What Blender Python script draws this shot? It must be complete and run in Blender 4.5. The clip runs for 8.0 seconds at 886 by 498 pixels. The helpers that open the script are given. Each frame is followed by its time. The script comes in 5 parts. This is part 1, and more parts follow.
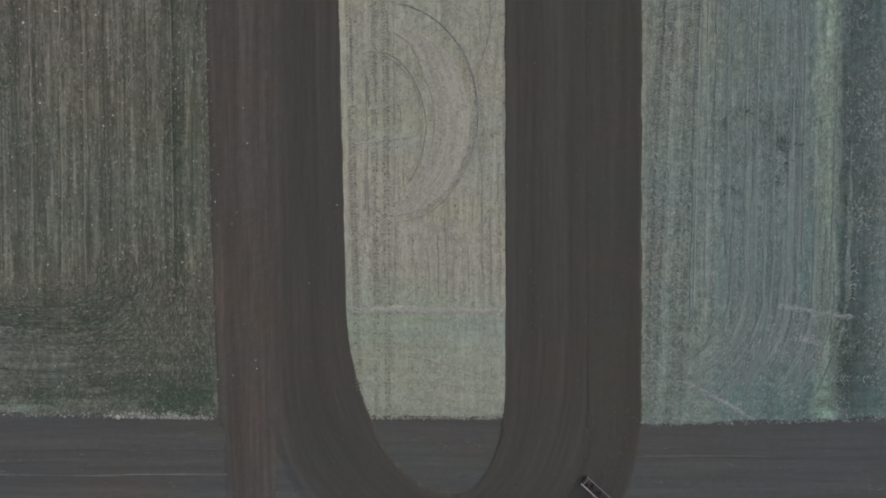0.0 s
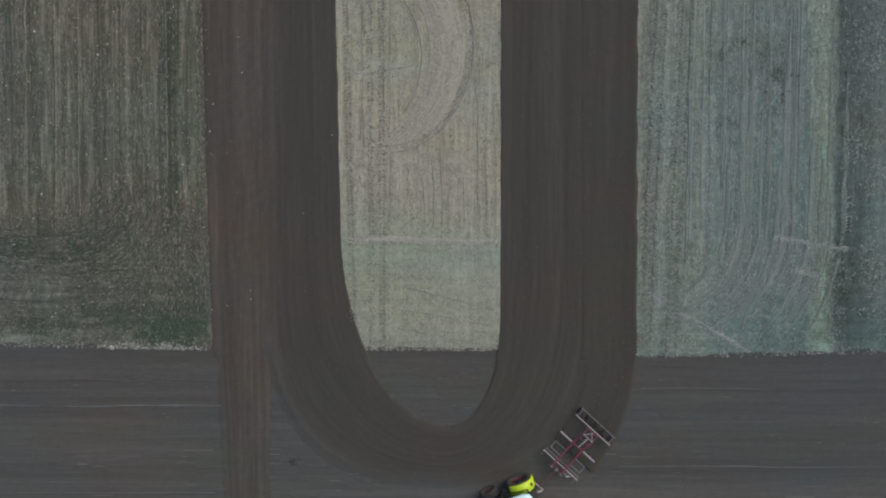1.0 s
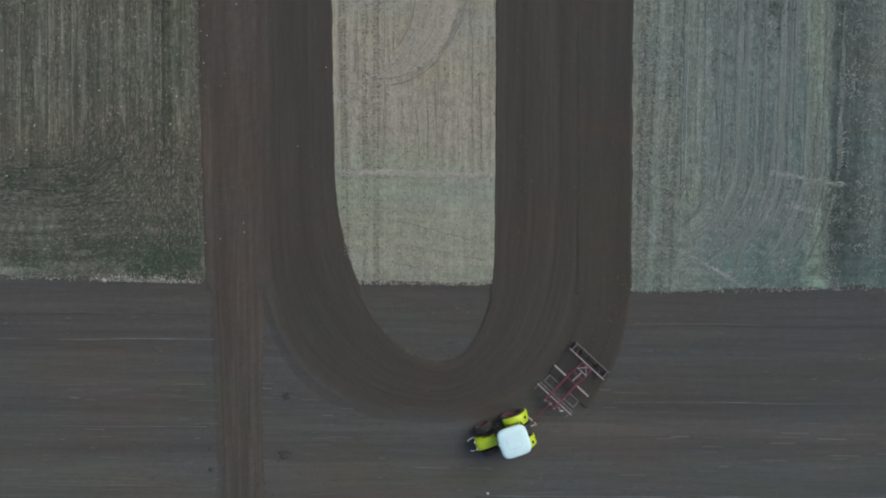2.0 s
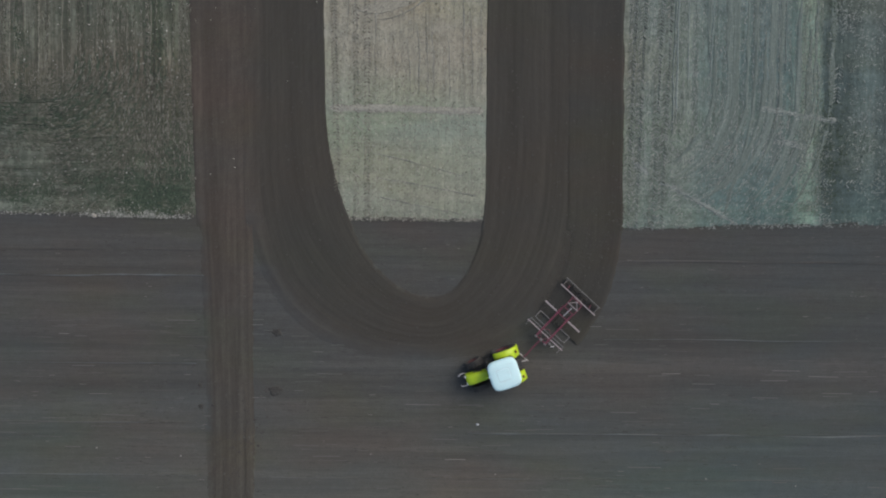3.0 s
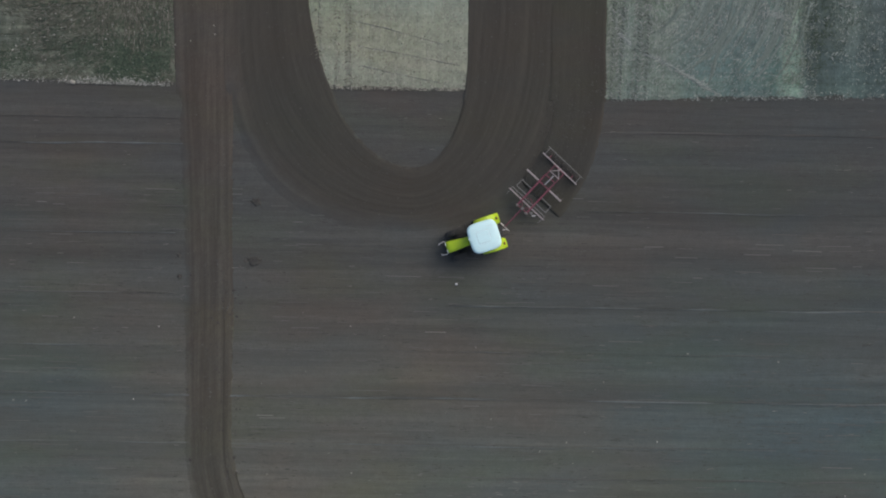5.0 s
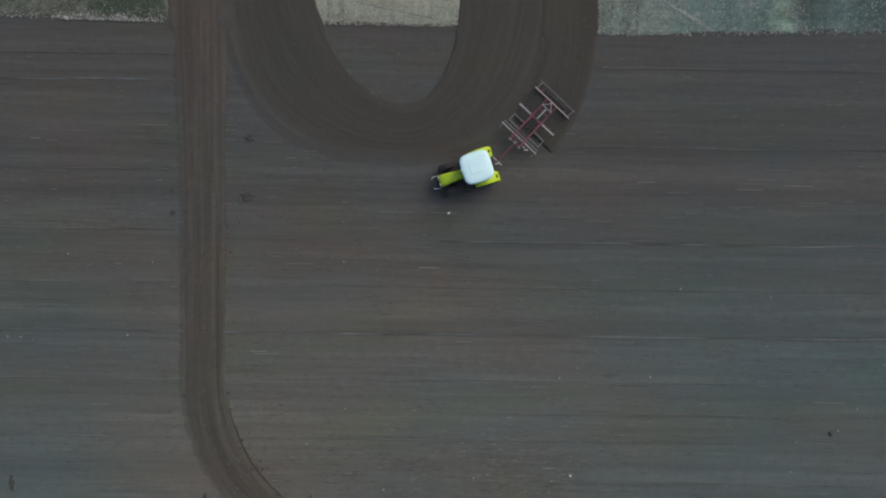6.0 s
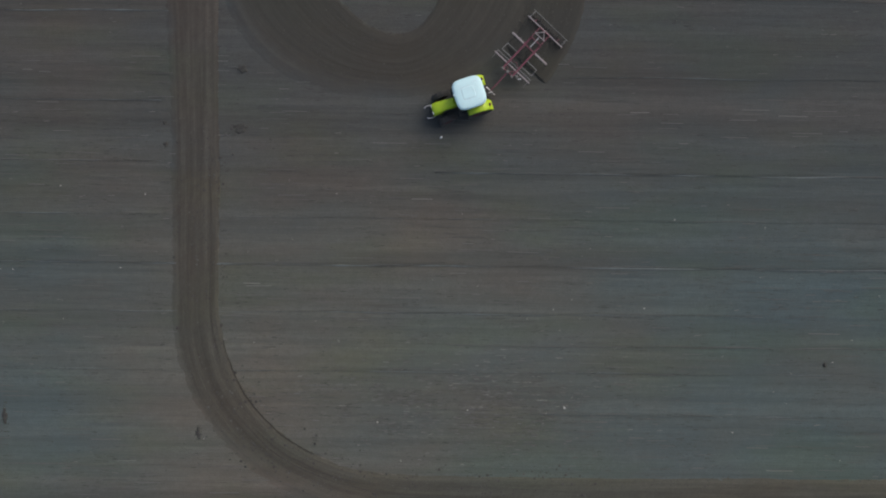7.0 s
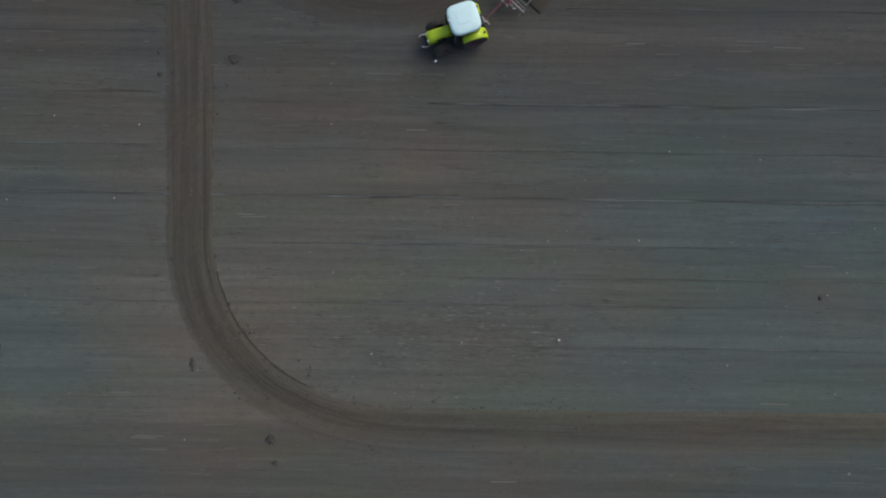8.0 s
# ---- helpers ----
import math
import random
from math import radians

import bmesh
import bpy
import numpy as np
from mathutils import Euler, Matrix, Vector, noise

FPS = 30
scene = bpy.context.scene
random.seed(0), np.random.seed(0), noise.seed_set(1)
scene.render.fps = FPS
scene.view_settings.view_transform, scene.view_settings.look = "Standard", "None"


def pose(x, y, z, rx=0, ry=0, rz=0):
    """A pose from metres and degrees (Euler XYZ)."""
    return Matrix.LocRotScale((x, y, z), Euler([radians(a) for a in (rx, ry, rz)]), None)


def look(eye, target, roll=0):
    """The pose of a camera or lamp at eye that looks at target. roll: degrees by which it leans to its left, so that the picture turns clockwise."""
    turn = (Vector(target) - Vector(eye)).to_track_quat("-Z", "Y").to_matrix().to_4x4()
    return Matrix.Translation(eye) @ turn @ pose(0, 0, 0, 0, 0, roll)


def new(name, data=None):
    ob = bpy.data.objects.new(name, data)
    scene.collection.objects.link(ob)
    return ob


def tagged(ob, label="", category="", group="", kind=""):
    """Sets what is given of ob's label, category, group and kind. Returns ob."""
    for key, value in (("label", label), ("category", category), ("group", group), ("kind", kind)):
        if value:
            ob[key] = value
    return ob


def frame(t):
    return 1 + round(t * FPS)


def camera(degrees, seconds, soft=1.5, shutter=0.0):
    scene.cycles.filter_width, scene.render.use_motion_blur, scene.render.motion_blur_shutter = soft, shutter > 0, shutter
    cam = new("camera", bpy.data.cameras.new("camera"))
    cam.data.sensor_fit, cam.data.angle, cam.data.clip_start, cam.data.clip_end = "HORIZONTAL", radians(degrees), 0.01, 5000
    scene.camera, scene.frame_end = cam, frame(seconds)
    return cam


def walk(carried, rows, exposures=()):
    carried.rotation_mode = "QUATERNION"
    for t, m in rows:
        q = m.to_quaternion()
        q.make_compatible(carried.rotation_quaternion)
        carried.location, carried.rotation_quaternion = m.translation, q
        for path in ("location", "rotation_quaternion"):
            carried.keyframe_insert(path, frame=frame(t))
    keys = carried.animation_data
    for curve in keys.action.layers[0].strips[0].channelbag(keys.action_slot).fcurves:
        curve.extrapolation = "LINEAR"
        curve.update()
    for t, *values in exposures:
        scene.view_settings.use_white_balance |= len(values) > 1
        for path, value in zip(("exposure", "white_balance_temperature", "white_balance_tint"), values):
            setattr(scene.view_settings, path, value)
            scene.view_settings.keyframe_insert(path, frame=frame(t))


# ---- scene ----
cam = camera(71.3, 8.0, soft=2.0)
# seconds, eye, and the turn from looking straight down
PATH = [
    (0.0, -0.225, 1.419, 40.927, -1.293, -0.168, 0.013),
    (0.5, -0.067, -0.765, 40.904, -1.293, -0.169, 0.095),
    (1.0, 0.104, -3.166, 40.916, -1.296, -0.172, 0.165),
    (1.5, 0.264, -5.370, 40.885, -1.300, -0.175, 0.310),
    (3.0, 1.113, -11.740, 40.849, -1.334, -0.211, 0.500),
    (3.5, 1.429, -13.771, 40.816, -1.338, -0.213, 0.618),
    (4.0, 1.772, -16.009, 40.790, -1.343, -0.215, 0.769),
    (4.5, 2.130, -18.111, 40.776, -1.348, -0.215, 0.860),
    (5.0, 2.456, -20.248, 40.724, -1.353, -0.214, 0.901),
    (6.5, 3.236, -26.705, 40.980, -1.388, -0.199, 0.687),
    (7.0, 3.486, -29.010, 40.944, -1.391, -0.199, 0.641),
    (7.5, 3.678, -31.140, 40.955, -1.393, -0.199, 0.661),
    (8.0, 3.902, -33.551, 40.963, -1.395, -0.199, 0.771),
]
walk(cam, [(t, pose(*place)) for t, *place in PATH], [(0.0, 0.10), (1.5, 0.08), (3.0, 0.03), (5.0, 0.0), (6.5, -0.03), (8.0, -0.07)])

# ---- light: an overcast sky with a broad, weak sun from the north-east ----
SUN_UP, SUN_ROUND = 48.0, 48.0
world = bpy.data.worlds.new("overcast_sky")
scene.world = world
world.use_nodes = True
wn = world.node_tree
sky = wn.nodes.new("ShaderNodeTexSky")
sky.sky_type = "NISHITA"
sky.sun_disc = False
sky.sun_elevation, sky.sun_rotation = radians(SUN_UP), radians(SUN_ROUND)
sky.air_density, sky.dust_density, sky.ozone_density = 1.0, 4.0, 1.0
wn.links.new(sky.outputs[0], wn.nodes["Background"].inputs[0])
wn.nodes["Background"].inputs[1].default_value = 0.146
sun = new("sun", bpy.data.lights.new("sun", "SUN"))
sun.data.energy, sun.data.angle, sun.data.color = 1.05, radians(45), (1.0, 0.94, 0.85)
ce, se = math.cos(radians(SUN_UP)), math.sin(radians(SUN_UP))
sun.matrix_world = look((60 * ce * math.sin(radians(SUN_ROUND)), 60 * ce * math.cos(radians(SUN_ROUND)), 60 * se), (0, 0, 0))
scene.view_settings.exposure = 0.0


# ---- materials ----
class Nodes:
    """A short way to write node materials."""

    def __init__(self, name):
        self.mat = bpy.data.materials.new(name)
        self.mat.use_nodes = True
        self.tree = self.mat.node_tree
        self.bsdf = self.tree.nodes["Principled BSDF"]

    def put(self, kind, **inputs):
        node = self.tree.nodes.new(kind)
        for key, value in inputs.items():
            self.feed(node, key.replace("_", " "), value)
        return node

    def feed(self, node, key, value):
        socket = node.inputs[int(key)] if key.isdigit() else node.inputs[key]
        if isinstance(value, bpy.types.NodeSocket):
            self.tree.links.new(value, socket)
        else:
            socket.default_value = value

    def math(self, op, a, b=0.0, clamp=False):
        node = self.tree.nodes.new("ShaderNodeMath")
        node.operation, node.use_clamp = op, clamp
        self.feed(node, "0", a)
        self.feed(node, "1", b)
        return node.outputs[0]

    def coords(self, uv=False):
        return self.tree.nodes.new("ShaderNodeTexCoord").outputs["UV" if uv else "Object"]

    def noise(self, vector, scale, detail=4.0, rough=0.55, stretch=(1, 1, 1), shift=(0, 0, 0)):
        m = self.put("ShaderNodeMapping", Vector=vector, Scale=stretch, Location=shift)
        return self.put("ShaderNodeTexNoise", Vector=m.outputs[0], Scale=scale, Detail=detail, Roughness=rough).outputs[0]

    def span(self, value, lo, hi, a=0.0, b=1.0):
        node = self.put("ShaderNodeMapRange", Value=value)
        for i, v in ((1, lo), (2, hi), (3, a), (4, b)):
            self.feed(node, str(i), v)
        return node.outputs[0]

    def ramp(self, value, stops):
        node = self.put("ShaderNodeValToRGB", Fac=value)
        e = node.color_ramp.elements
        while len(e) < len(stops):
            e.new(0.5)
        for item, (at, c) in zip(e, stops):
            item.position, item.color = at, (*c, 1)
        return node.outputs[0]

    def mix(self, fac, a, b, blend="MIX"):
        node = self.tree.nodes.new("ShaderNodeMix")
        node.data_type, node.blend_type = "RGBA", blend
        for i, v in ((0, fac), (6, a), (7, b)):
            if isinstance(v, tuple):
                v = (*v, 1)
            self.feed(node, str(i), v)
        return node.outputs[2]

    def finish(self, colour, rough=0.9, height=None, strength=0.5, distance=0.05, metal=0.0, spec=0.25):
        for key, v in (("Base Color", colour), ("Roughness", rough), ("Metallic", metal), ("Specular IOR Level", spec)):
            if isinstance(v, tuple):
                v = (*v, 1)
            self.feed(self.bsdf, key, v)
        if height is not None:
            b = self.put("ShaderNodeBump", Height=height, Strength=strength, Distance=distance)
            self.feed(self.bsdf, "Normal", b.outputs[0])
        return self.mat


def streaks(n, c, along, streak, speck, lanes=(0.30, 0.34, 0.30), clumps=0.22):
    """Long streaks of three widths along one axis, with crumbs and clumps between them, as one value near 0.5."""
    def axis(k):
        return (1, k, 1) if along == "Y" else (k, 1, 1)
    wide = n.noise(c, 0.7 * streak, 3, 0.5, axis(0.02))
    thin = n.noise(c, 2.6 * streak, 4, 0.6, axis(0.05), (3, 7, 0))
    hair = n.noise(c, 7.5 * streak, 2, 0.6, axis(0.045), (5, 1, 0))
    crumb = n.noise(c, 8.0, 4, 0.75)
    clump = n.noise(c, 1.7, 4, 0.65, (1, 1, 1), (9, 2, 0))
    v = n.math("MULTIPLY", wide, lanes[0])
    for part_of, k in ((thin, lanes[1]), (hair, lanes[2]), (crumb, speck), (clump, clumps)):
        v = n.math("ADD", v, n.math("MULTIPLY", part_of, k))
    mean = 0.5 * (sum(lanes) + clumps + speck)
    h = n.math("ADD", n.math("MULTIPLY", hair, 0.6), n.math("MULTIPLY", crumb, 0.6))
    return n.math("ADD", n.math("SUBTRACT", v, mean), 0.5), h


def field_look(n, dark, mid, light, along="Y", uv=False, streak=1.0, contrast=1.0, speck=0.3, patch=None, patch_amount=0.5, rim=None, turn=None, drier=None, lanes=(0.30, 0.34, 0.30), stripes=(), hue=0.0, fade=None, clumps=0.22, beside=None):
    """Soil or stubble worked in one direction. patch: the tone of broad patches; rim: how the crumbs of a pass thin out
    at its two sides; drier: where the soil gets drier and paler; turn: the line (y) south of which the field was worked crosswise, and the tone there.
    Gives the colour and the height of the surface."""
    c = n.coords(uv)
    v, h = streaks(n, c, along, streak, speck, lanes, clumps)
    xyz = n.put("ShaderNodeSeparateXYZ", Vector=n.coords())
    fac = None
    if turn:
        wander = n.noise(n.coords(), 0.5, 4, 0.6)
        south = n.math("ADD", xyz.outputs[1], n.math("MULTIPLY", n.math("SUBTRACT", wander, 0.5), turn[2]))
        fac = n.span(south, turn[0] + turn[3], turn[0] - turn[3])
        v2, h2 = streaks(n, c, "X", streak * 0.8, speck)
        blend = n.math("MULTIPLY", fac, turn[4])
        v = n.math("ADD", n.math("MULTIPLY", v, n.math("SUBTRACT", 1.0, blend)), n.math("MULTIPLY", v2, blend))
    v = n.span(v, 0.5 - 0.20 / contrast, 0.5 + 0.20 / contrast)
    col = n.ramp(v, [(0.0, dark), (0.5, mid), (1.0, light)])
    if turn:
        col = n.mix(fac, col, n.mix(1.0, col, turn[1], "MULTIPLY"))
    if stripes:
        # long swaths of another tone, frayed at their sides
        fray = n.math("MULTIPLY", n.math("SUBTRACT", n.noise(n.coords(), 0.9, 5, 0.7, (1, 0.35, 1)), 0.5), 2.2)
        across = n.math("ADD", xyz.outputs[0], fray)
    for x0, x1, tone, soft in stripes:
        inside = n.math("MULTIPLY", n.span(across, x0 - soft, x0 + soft), n.span(across, x1 + soft, x1 - soft))
        col = n.mix(inside, col, n.mix(1.0, col, tone, "MULTIPLY"))
    if drier:
        wander = n.math("MULTIPLY", n.math("SUBTRACT", n.noise(n.coords(), 0.25, 3, 0.5, (0.25, 1, 1)), 0.5), 14.0)
        dry = n.span(n.math("ADD", xyz.outputs[1], wander), drier[0], drier[1])
        col = n.mix(dry, col, n.mix(1.0, col, drier[2], "MULTIPLY"))
        if len(drier) > 3:
            # beyond the last pass the ground was worked again and is darker
            again = n.span(n.math("ADD", xyz.outputs[1], n.math("MULTIPLY", wander, 0.12)), drier[3] + 0.7, drier[3] - 0.7)
            col = n.mix(again, col, n.mix(1.0, col, drier[4], "MULTIPLY"))
    if patch:
        broad = n.noise(n.coords(), 0.055, 3, 0.5, (1, 1.6, 1), (4, 1, 0))
        if drier:
            # camera's blue-grey edge tint, put into the soil colour east and far west
            side_tint = n.math("MAXIMUM", n.math("MULTIPLY", n.span(xyz.outputs[0], 1.0, 24.0), n.span(dry, 0.0, 0.9, 0.45, 1.0)), n.math("MULTIPLY", n.span(xyz.outputs[0], -13.5, -22.0), n.math("MULTIPLY", dry, 0.7)))
            col = n.mix(n.math("MULTIPLY", side_tint, n.span(broad, 0.30, 0.60, 0.45, 1.0)), col, n.mix(1.0, col, patch, "MULTIPLY"))
        else:
            col = n.mix(n.math("MULTIPLY", n.span(broad, 0.42, 0.62), patch_amount), col, n.mix(1.0, col, patch, "MULTIPLY"))
    if rim:
        inner, outer, thin = rim
        u = n.put("ShaderNodeUVMap")
        u.uv_map = "rim"
        ru = n.put("ShaderNodeSeparateXYZ", Vector=u.outputs[0])
        frayed = n.math("MULTIPLY", n.math("SUBTRACT", n.noise(n.coords(), 1.1, 5, 0.7), 0.5), 1.3)
        keep = n.math("MINIMUM", n.span(n.math("ADD", ru.outputs[0], frayed), 0.0, inner), n.span(n.math("ADD", ru.outputs[1], frayed), 0.0, n.span(xyz.outputs[0], -13.0, -1.0, outer, outer + thin)))
        keep = n.math("MAXIMUM", keep, n.span(xyz.outputs[1], -11.5, -9.0))
        # the newest pass has buried the rim in the east
        keep = n.math("MAXIMUM", keep, n.math("MULTIPLY", n.span(xyz.outputs[0], 4.5, 7.5), n.span(xyz.outputs[1], -18.5, -16.5)))
        if beside:
            # along its straight western leg the pass runs into the older, drier one beside it
            older, _ = field_look(n, **beside)
            apart = n.math("ADD", n.math("MULTIPLY", frayed, 0.9), ru.outputs[1])
            near_it = n.math("MULTIPLY", n.span(apart, 2.3, 0.1), n.span(xyz.outputs[0], -4.0, -7.0))
            col = n.mix(near_it, col, older)
        # where the crumbs thin out the headland shows between them
        under, under_h = field_look(n, **HEADLAND)
        col = n.mix(keep, under, col)
        h = n.math("ADD", n.math("MULTIPLY", h, keep), n.math("MULTIPLY", under_h, n.math("SUBTRACT", 1.0, keep)))
    if hue:
        # the soil's own tint wanders between red-brown, olive and blue-grey
        first = n.noise(n.coords(), 0.11, 3, 0.55, (0.6, 1.5, 1), (2, 8, 0))
        second = n.noise(n.coords(), 0.16, 3, 0.55, (0.55, 1.6, 1), (11, 5, 0))
        tint = n.ramp(first, [(0.36, (1 - 0.06 * hue, 1.0, 1 + 0.05 * hue)), (0.5, (1.0, 1.0, 1.0)), (0.64, (1 + 0.07 * hue, 1 - 0.02 * hue, 1 - 0.05 * hue))])
        olive = n.ramp(second, [(0.48, (1.0, 1.0, 1.0)), (0.66, (1 - 0.01 * hue, 1 + 0.02 * hue, 1 - 0.08 * hue))])
        col = n.mix(1.0, n.mix(1.0, col, tint, "MULTIPLY"), olive, "MULTIPLY")
    if fade:
        # eastwards the pass dries out and nears the tone of the ground beside it
        col = n.mix(n.span(xyz.outputs[0], fade[0], fade[1], 0.0, 1.0), col, n.mix(1.0, col, fade[2], "MULTIPLY"))
    return col, h


def field_material(name, *colours, bump=0.7, **look_of_it):
    n = Nodes(name)
    if colours:
        look_of_it.update(zip(("dark", "mid", "light", "along"), colours))
    col, h = field_look(n, **look_of_it)
    return n.finish(col, 0.92, h, bump, 0.05)


# patch here: the camera's blue-grey edge tint, mixed into the soil's colour
HEADLAND = dict(dark=(0.0423, 0.042, 0.0388), mid=(0.0590, 0.0588, 0.0546), light=(0.0877, 0.0880, 0.0815), along="X", streak=0.95, contrast=0.78, speck=0.34, patch=(0.715, 0.93, 1.065), drier=(-18.0, -37.5, (1.525, 1.58, 1.475), -46.0, (0.84, 0.80, 0.80)), lanes=(0.46, 0.24, 0.12), hue=1.1)
SOIL = field_material("headland_soil", **HEADLAND)
DRY_PASS = dict(dark=(0.042, 0.0365, 0.0310), mid=(0.0575, 0.0507, 0.0430), light=(0.079, 0.0700, 0.0595), along="Y", uv=True, streak=0.8, contrast=1.25, speck=0.38, lanes=(0.50, 0.42, 0.24), drier=(-14.0, -42.0, (1.06, 1.19, 1.14)), hue=0.8, fade=(-6.0, 12.0, (1.12, 1.10, 1.08)))
TILLED_DRY = field_material("dry_tilled_soil", rim=(0.08, 0.8, 1.9), bump=0.4, **DRY_PASS)
TILLED = field_material("fresh_tilled_soil", (0.034, 0.0325, 0.0275), (0.0432, 0.0419, 0.0360), (0.0575, 0.0547, 0.0468), "Y", uv=True, streak=0.8, contrast=0.92, speck=0.2, lanes=(0.52, 0.42, 0.24), rim=(0.25, 1.7, 0.0), beside=DRY_PASS, bump=0.4, hue=0.45, patch=(1.07, 0.99, 0.97), patch_amount=0.5)
TILLED_NEW = field_material("newest_tilled_soil", (0.033, 0.0315, 0.0266), (0.0418, 0.0403, 0.0348), (0.0555, 0.0527, 0.0455), "Y", uv=True, streak=0.8, contrast=0.92, speck=0.2, lanes=(0.54, 0.38, 0.22), bump=0.4, hue=1.0)
MARK = field_material("pressed_stubble", (0.10, 0.098, 0.08), (0.165, 0.16, 0.133), (0.25, 0.245, 0.205), "Y", uv=True, speck=0.8)
SWEPT = field_material("swept_stubble", (0.145, 0.142, 0.117), (0.243, 0.238, 0.196), (0.345, 0.338, 0.283), "Y", uv=True, streak=1.0, contrast=0.9, speck=0.6)
CREST = field_material("dry_crest_soil", (0.064, 0.073, 0.073), (0.095, 0.110, 0.111), (0.135, 0.152, 0.152), "X", speck=0.4)
GROOVE = field_material("dark_groove_soil", (0.046, 0.046, 0.043), (0.059, 0.059, 0.056), (0.078, 0.078, 0.074), "X", speck=0.4)
GROOVE_DRY = field_material("dry_groove_soil", (0.060, 0.062, 0.059), (0.081, 0.085, 0.081), (0.100, 0.105, 0.101), "X", speck=0.4)
LEFT = field_material("weedy_stubble", (0.039, 0.041, 0.0335), (0.105, 0.105, 0.090), (0.214, 0.21, 0.182), "Y", streak=1.0, contrast=1.4, speck=0.24, patch=(0.84, 1.0, 0.90), turn=(-3.0, (0.95, 1.05, 1.00), 4.5, 1.8, 0.7), stripes=((-27.0, -13.0, (0.88, 0.865, 0.82), 2.0), (-17.9, -17.1, (0.80, 0.87, 0.80), 0.3), (-16.6, -16.1, (0.78, 0.84, 0.77), 0.2)), hue=0.8)
MIDDLE = field_material("pale_stubble", (0.14, 0.137, 0.109), (0.255, 0.249, 0.198), (0.36, 0.350, 0.284), "Y", streak=1.3, contrast=0.95, clumps=0.36, lanes=(0.26, 0.30, 0.26), speck=0.5, patch=(0.88, 1.0, 0.95), turn=(-3.4, (0.88, 0.97, 0.98), 1.0, 1.2, 0.5), hue=0.8)
RIGHT = field_material("grey_stubble", (0.062, 0.081, 0.074), (0.125, 0.157, 0.143), (0.212, 0.256, 0.233), "Y", streak=1.1, contrast=1.1, clumps=0.42, lanes=(0.28, 0.28, 0.20), speck=0.5, patch=(0.84, 1.0, 1.03), turn=(-6.5, (0.91, 1.0, 1.02), 5.0, 2.5, 0.6), stripes=((10.0, 14.0, (1.10, 1.02, 0.98), 0.5), (10.0, 17.8, (1.18, 1.10, 1.02), 0.6), (20.5, 23.9, (0.85, 0.88, 0.91), 1.2), (23.7, 24.4, (0.72, 0.80, 0.77), 0.3), (24.6, 25.9, (1.58, 1.63, 1.43), 0.3), (26.1, 80.0, (0.53, 0.535, 0.55), 0.4), (28.3, 30.0, (1.35, 1.35, 1.32), 0.8)), hue=0.8)


def island_material(name, stops, rough=0.85):
    """Loose pieces in one mesh, each of its own tone."""
    n = Nodes(name)
    r = n.tree.nodes.new("ShaderNodeNewGeometry").outputs["Random Per Island"]
    col = n.ramp(r, stops)
    grain = n.noise(n.coords(), 30.0, 3)
    return n.finish(n.mix(n.math("MULTIPLY", grain, 0.5), col, n.mix(1.0, col, (0.6, 0.6, 0.6), "MULTIPLY")), rough)


STRAW_WEST = island_material("west_straw", [(0.0, (0.030, 0.036, 0.027)), (0.45, (0.078, 0.080, 0.062)), (0.85, (0.15, 0.148, 0.122)), (1.0, (0.30, 0.295, 0.25))])
STRAW_PALE = island_material("pale_straw", [(0.0, (0.095, 0.097, 0.075)), (0.3, (0.20, 0.20, 0.165)), (0.7, (0.29, 0.285, 0.24)), (1.0, (0.44, 0.43, 0.37))])
STRAW_EAST = island_material("east_straw", [(0.0, (0.06, 0.075, 0.065)), (0.35, (0.14, 0.162, 0.148)), (0.7, (0.23, 0.255, 0.235)), (1.0, (0.36, 0.38, 0.35))])
STRAW_GREEN = island_material("green_straw", [(0.0, (0.085, 0.108, 0.085)), (0.4, (0.160, 0.190, 0.158)), (0.8, (0.225, 0.262, 0.222)), (1.0, (0.32, 0.355, 0.305))])
STRAW_SOIL = island_material("soil_straw", [(0.0, (0.03, 0.03, 0.028)), (0.6, (0.062, 0.063, 0.058)), (0.95, (0.10, 0.10, 0.093)), (1.0, (0.20, 0.195, 0.175))])
STRAW_PALE_SOIL = island_material("pale_dashes", [(0.0, (0.075, 0.074, 0.068)), (0.6, (0.105, 0.105, 0.098)), (0.95, (0.14, 0.142, 0.135)), (1.0, (0.22, 0.22, 0.20))])
WEED = island_material("weed_leaf", [(0.0, (0.024, 0.042, 0.028)), (0.6, (0.045, 0.068, 0.046)), (1.0, (0.08, 0.11, 0.075))], 0.7)
CLOD = island_material("soil_clod", [(0.0, (0.042, 0.041, 0.037)), (0.6, (0.052, 0.050, 0.045)), (1.0, (0.072, 0.069, 0.063))], 0.95)
CLOD_DRY = island_material("dry_soil_clod", [(0.0, (0.050, 0.048, 0.043)), (0.6, (0.060, 0.058, 0.053)), (1.0, (0.09, 0.087, 0.08))], 0.95)
PRINT = island_material("tyre_print_pale", [(0.0, (0.095, 0.093, 0.078)), (0.45, (0.155, 0.151, 0.127)), (1.0, (0.27, 0.265, 0.225))])
PRINT_EAST = island_material("tyre_print_grey", [(0.0, (0.080, 0.091, 0.081)), (0.5, (0.130, 0.146, 0.130)), (1.0, (0.25, 0.265, 0.240))])
LIFTED = island_material("lifted_straw", [(0.0, (0.17, 0.195, 0.18)), (0.6, (0.24, 0.27, 0.25)), (1.0, (0.36, 0.385, 0.36))])


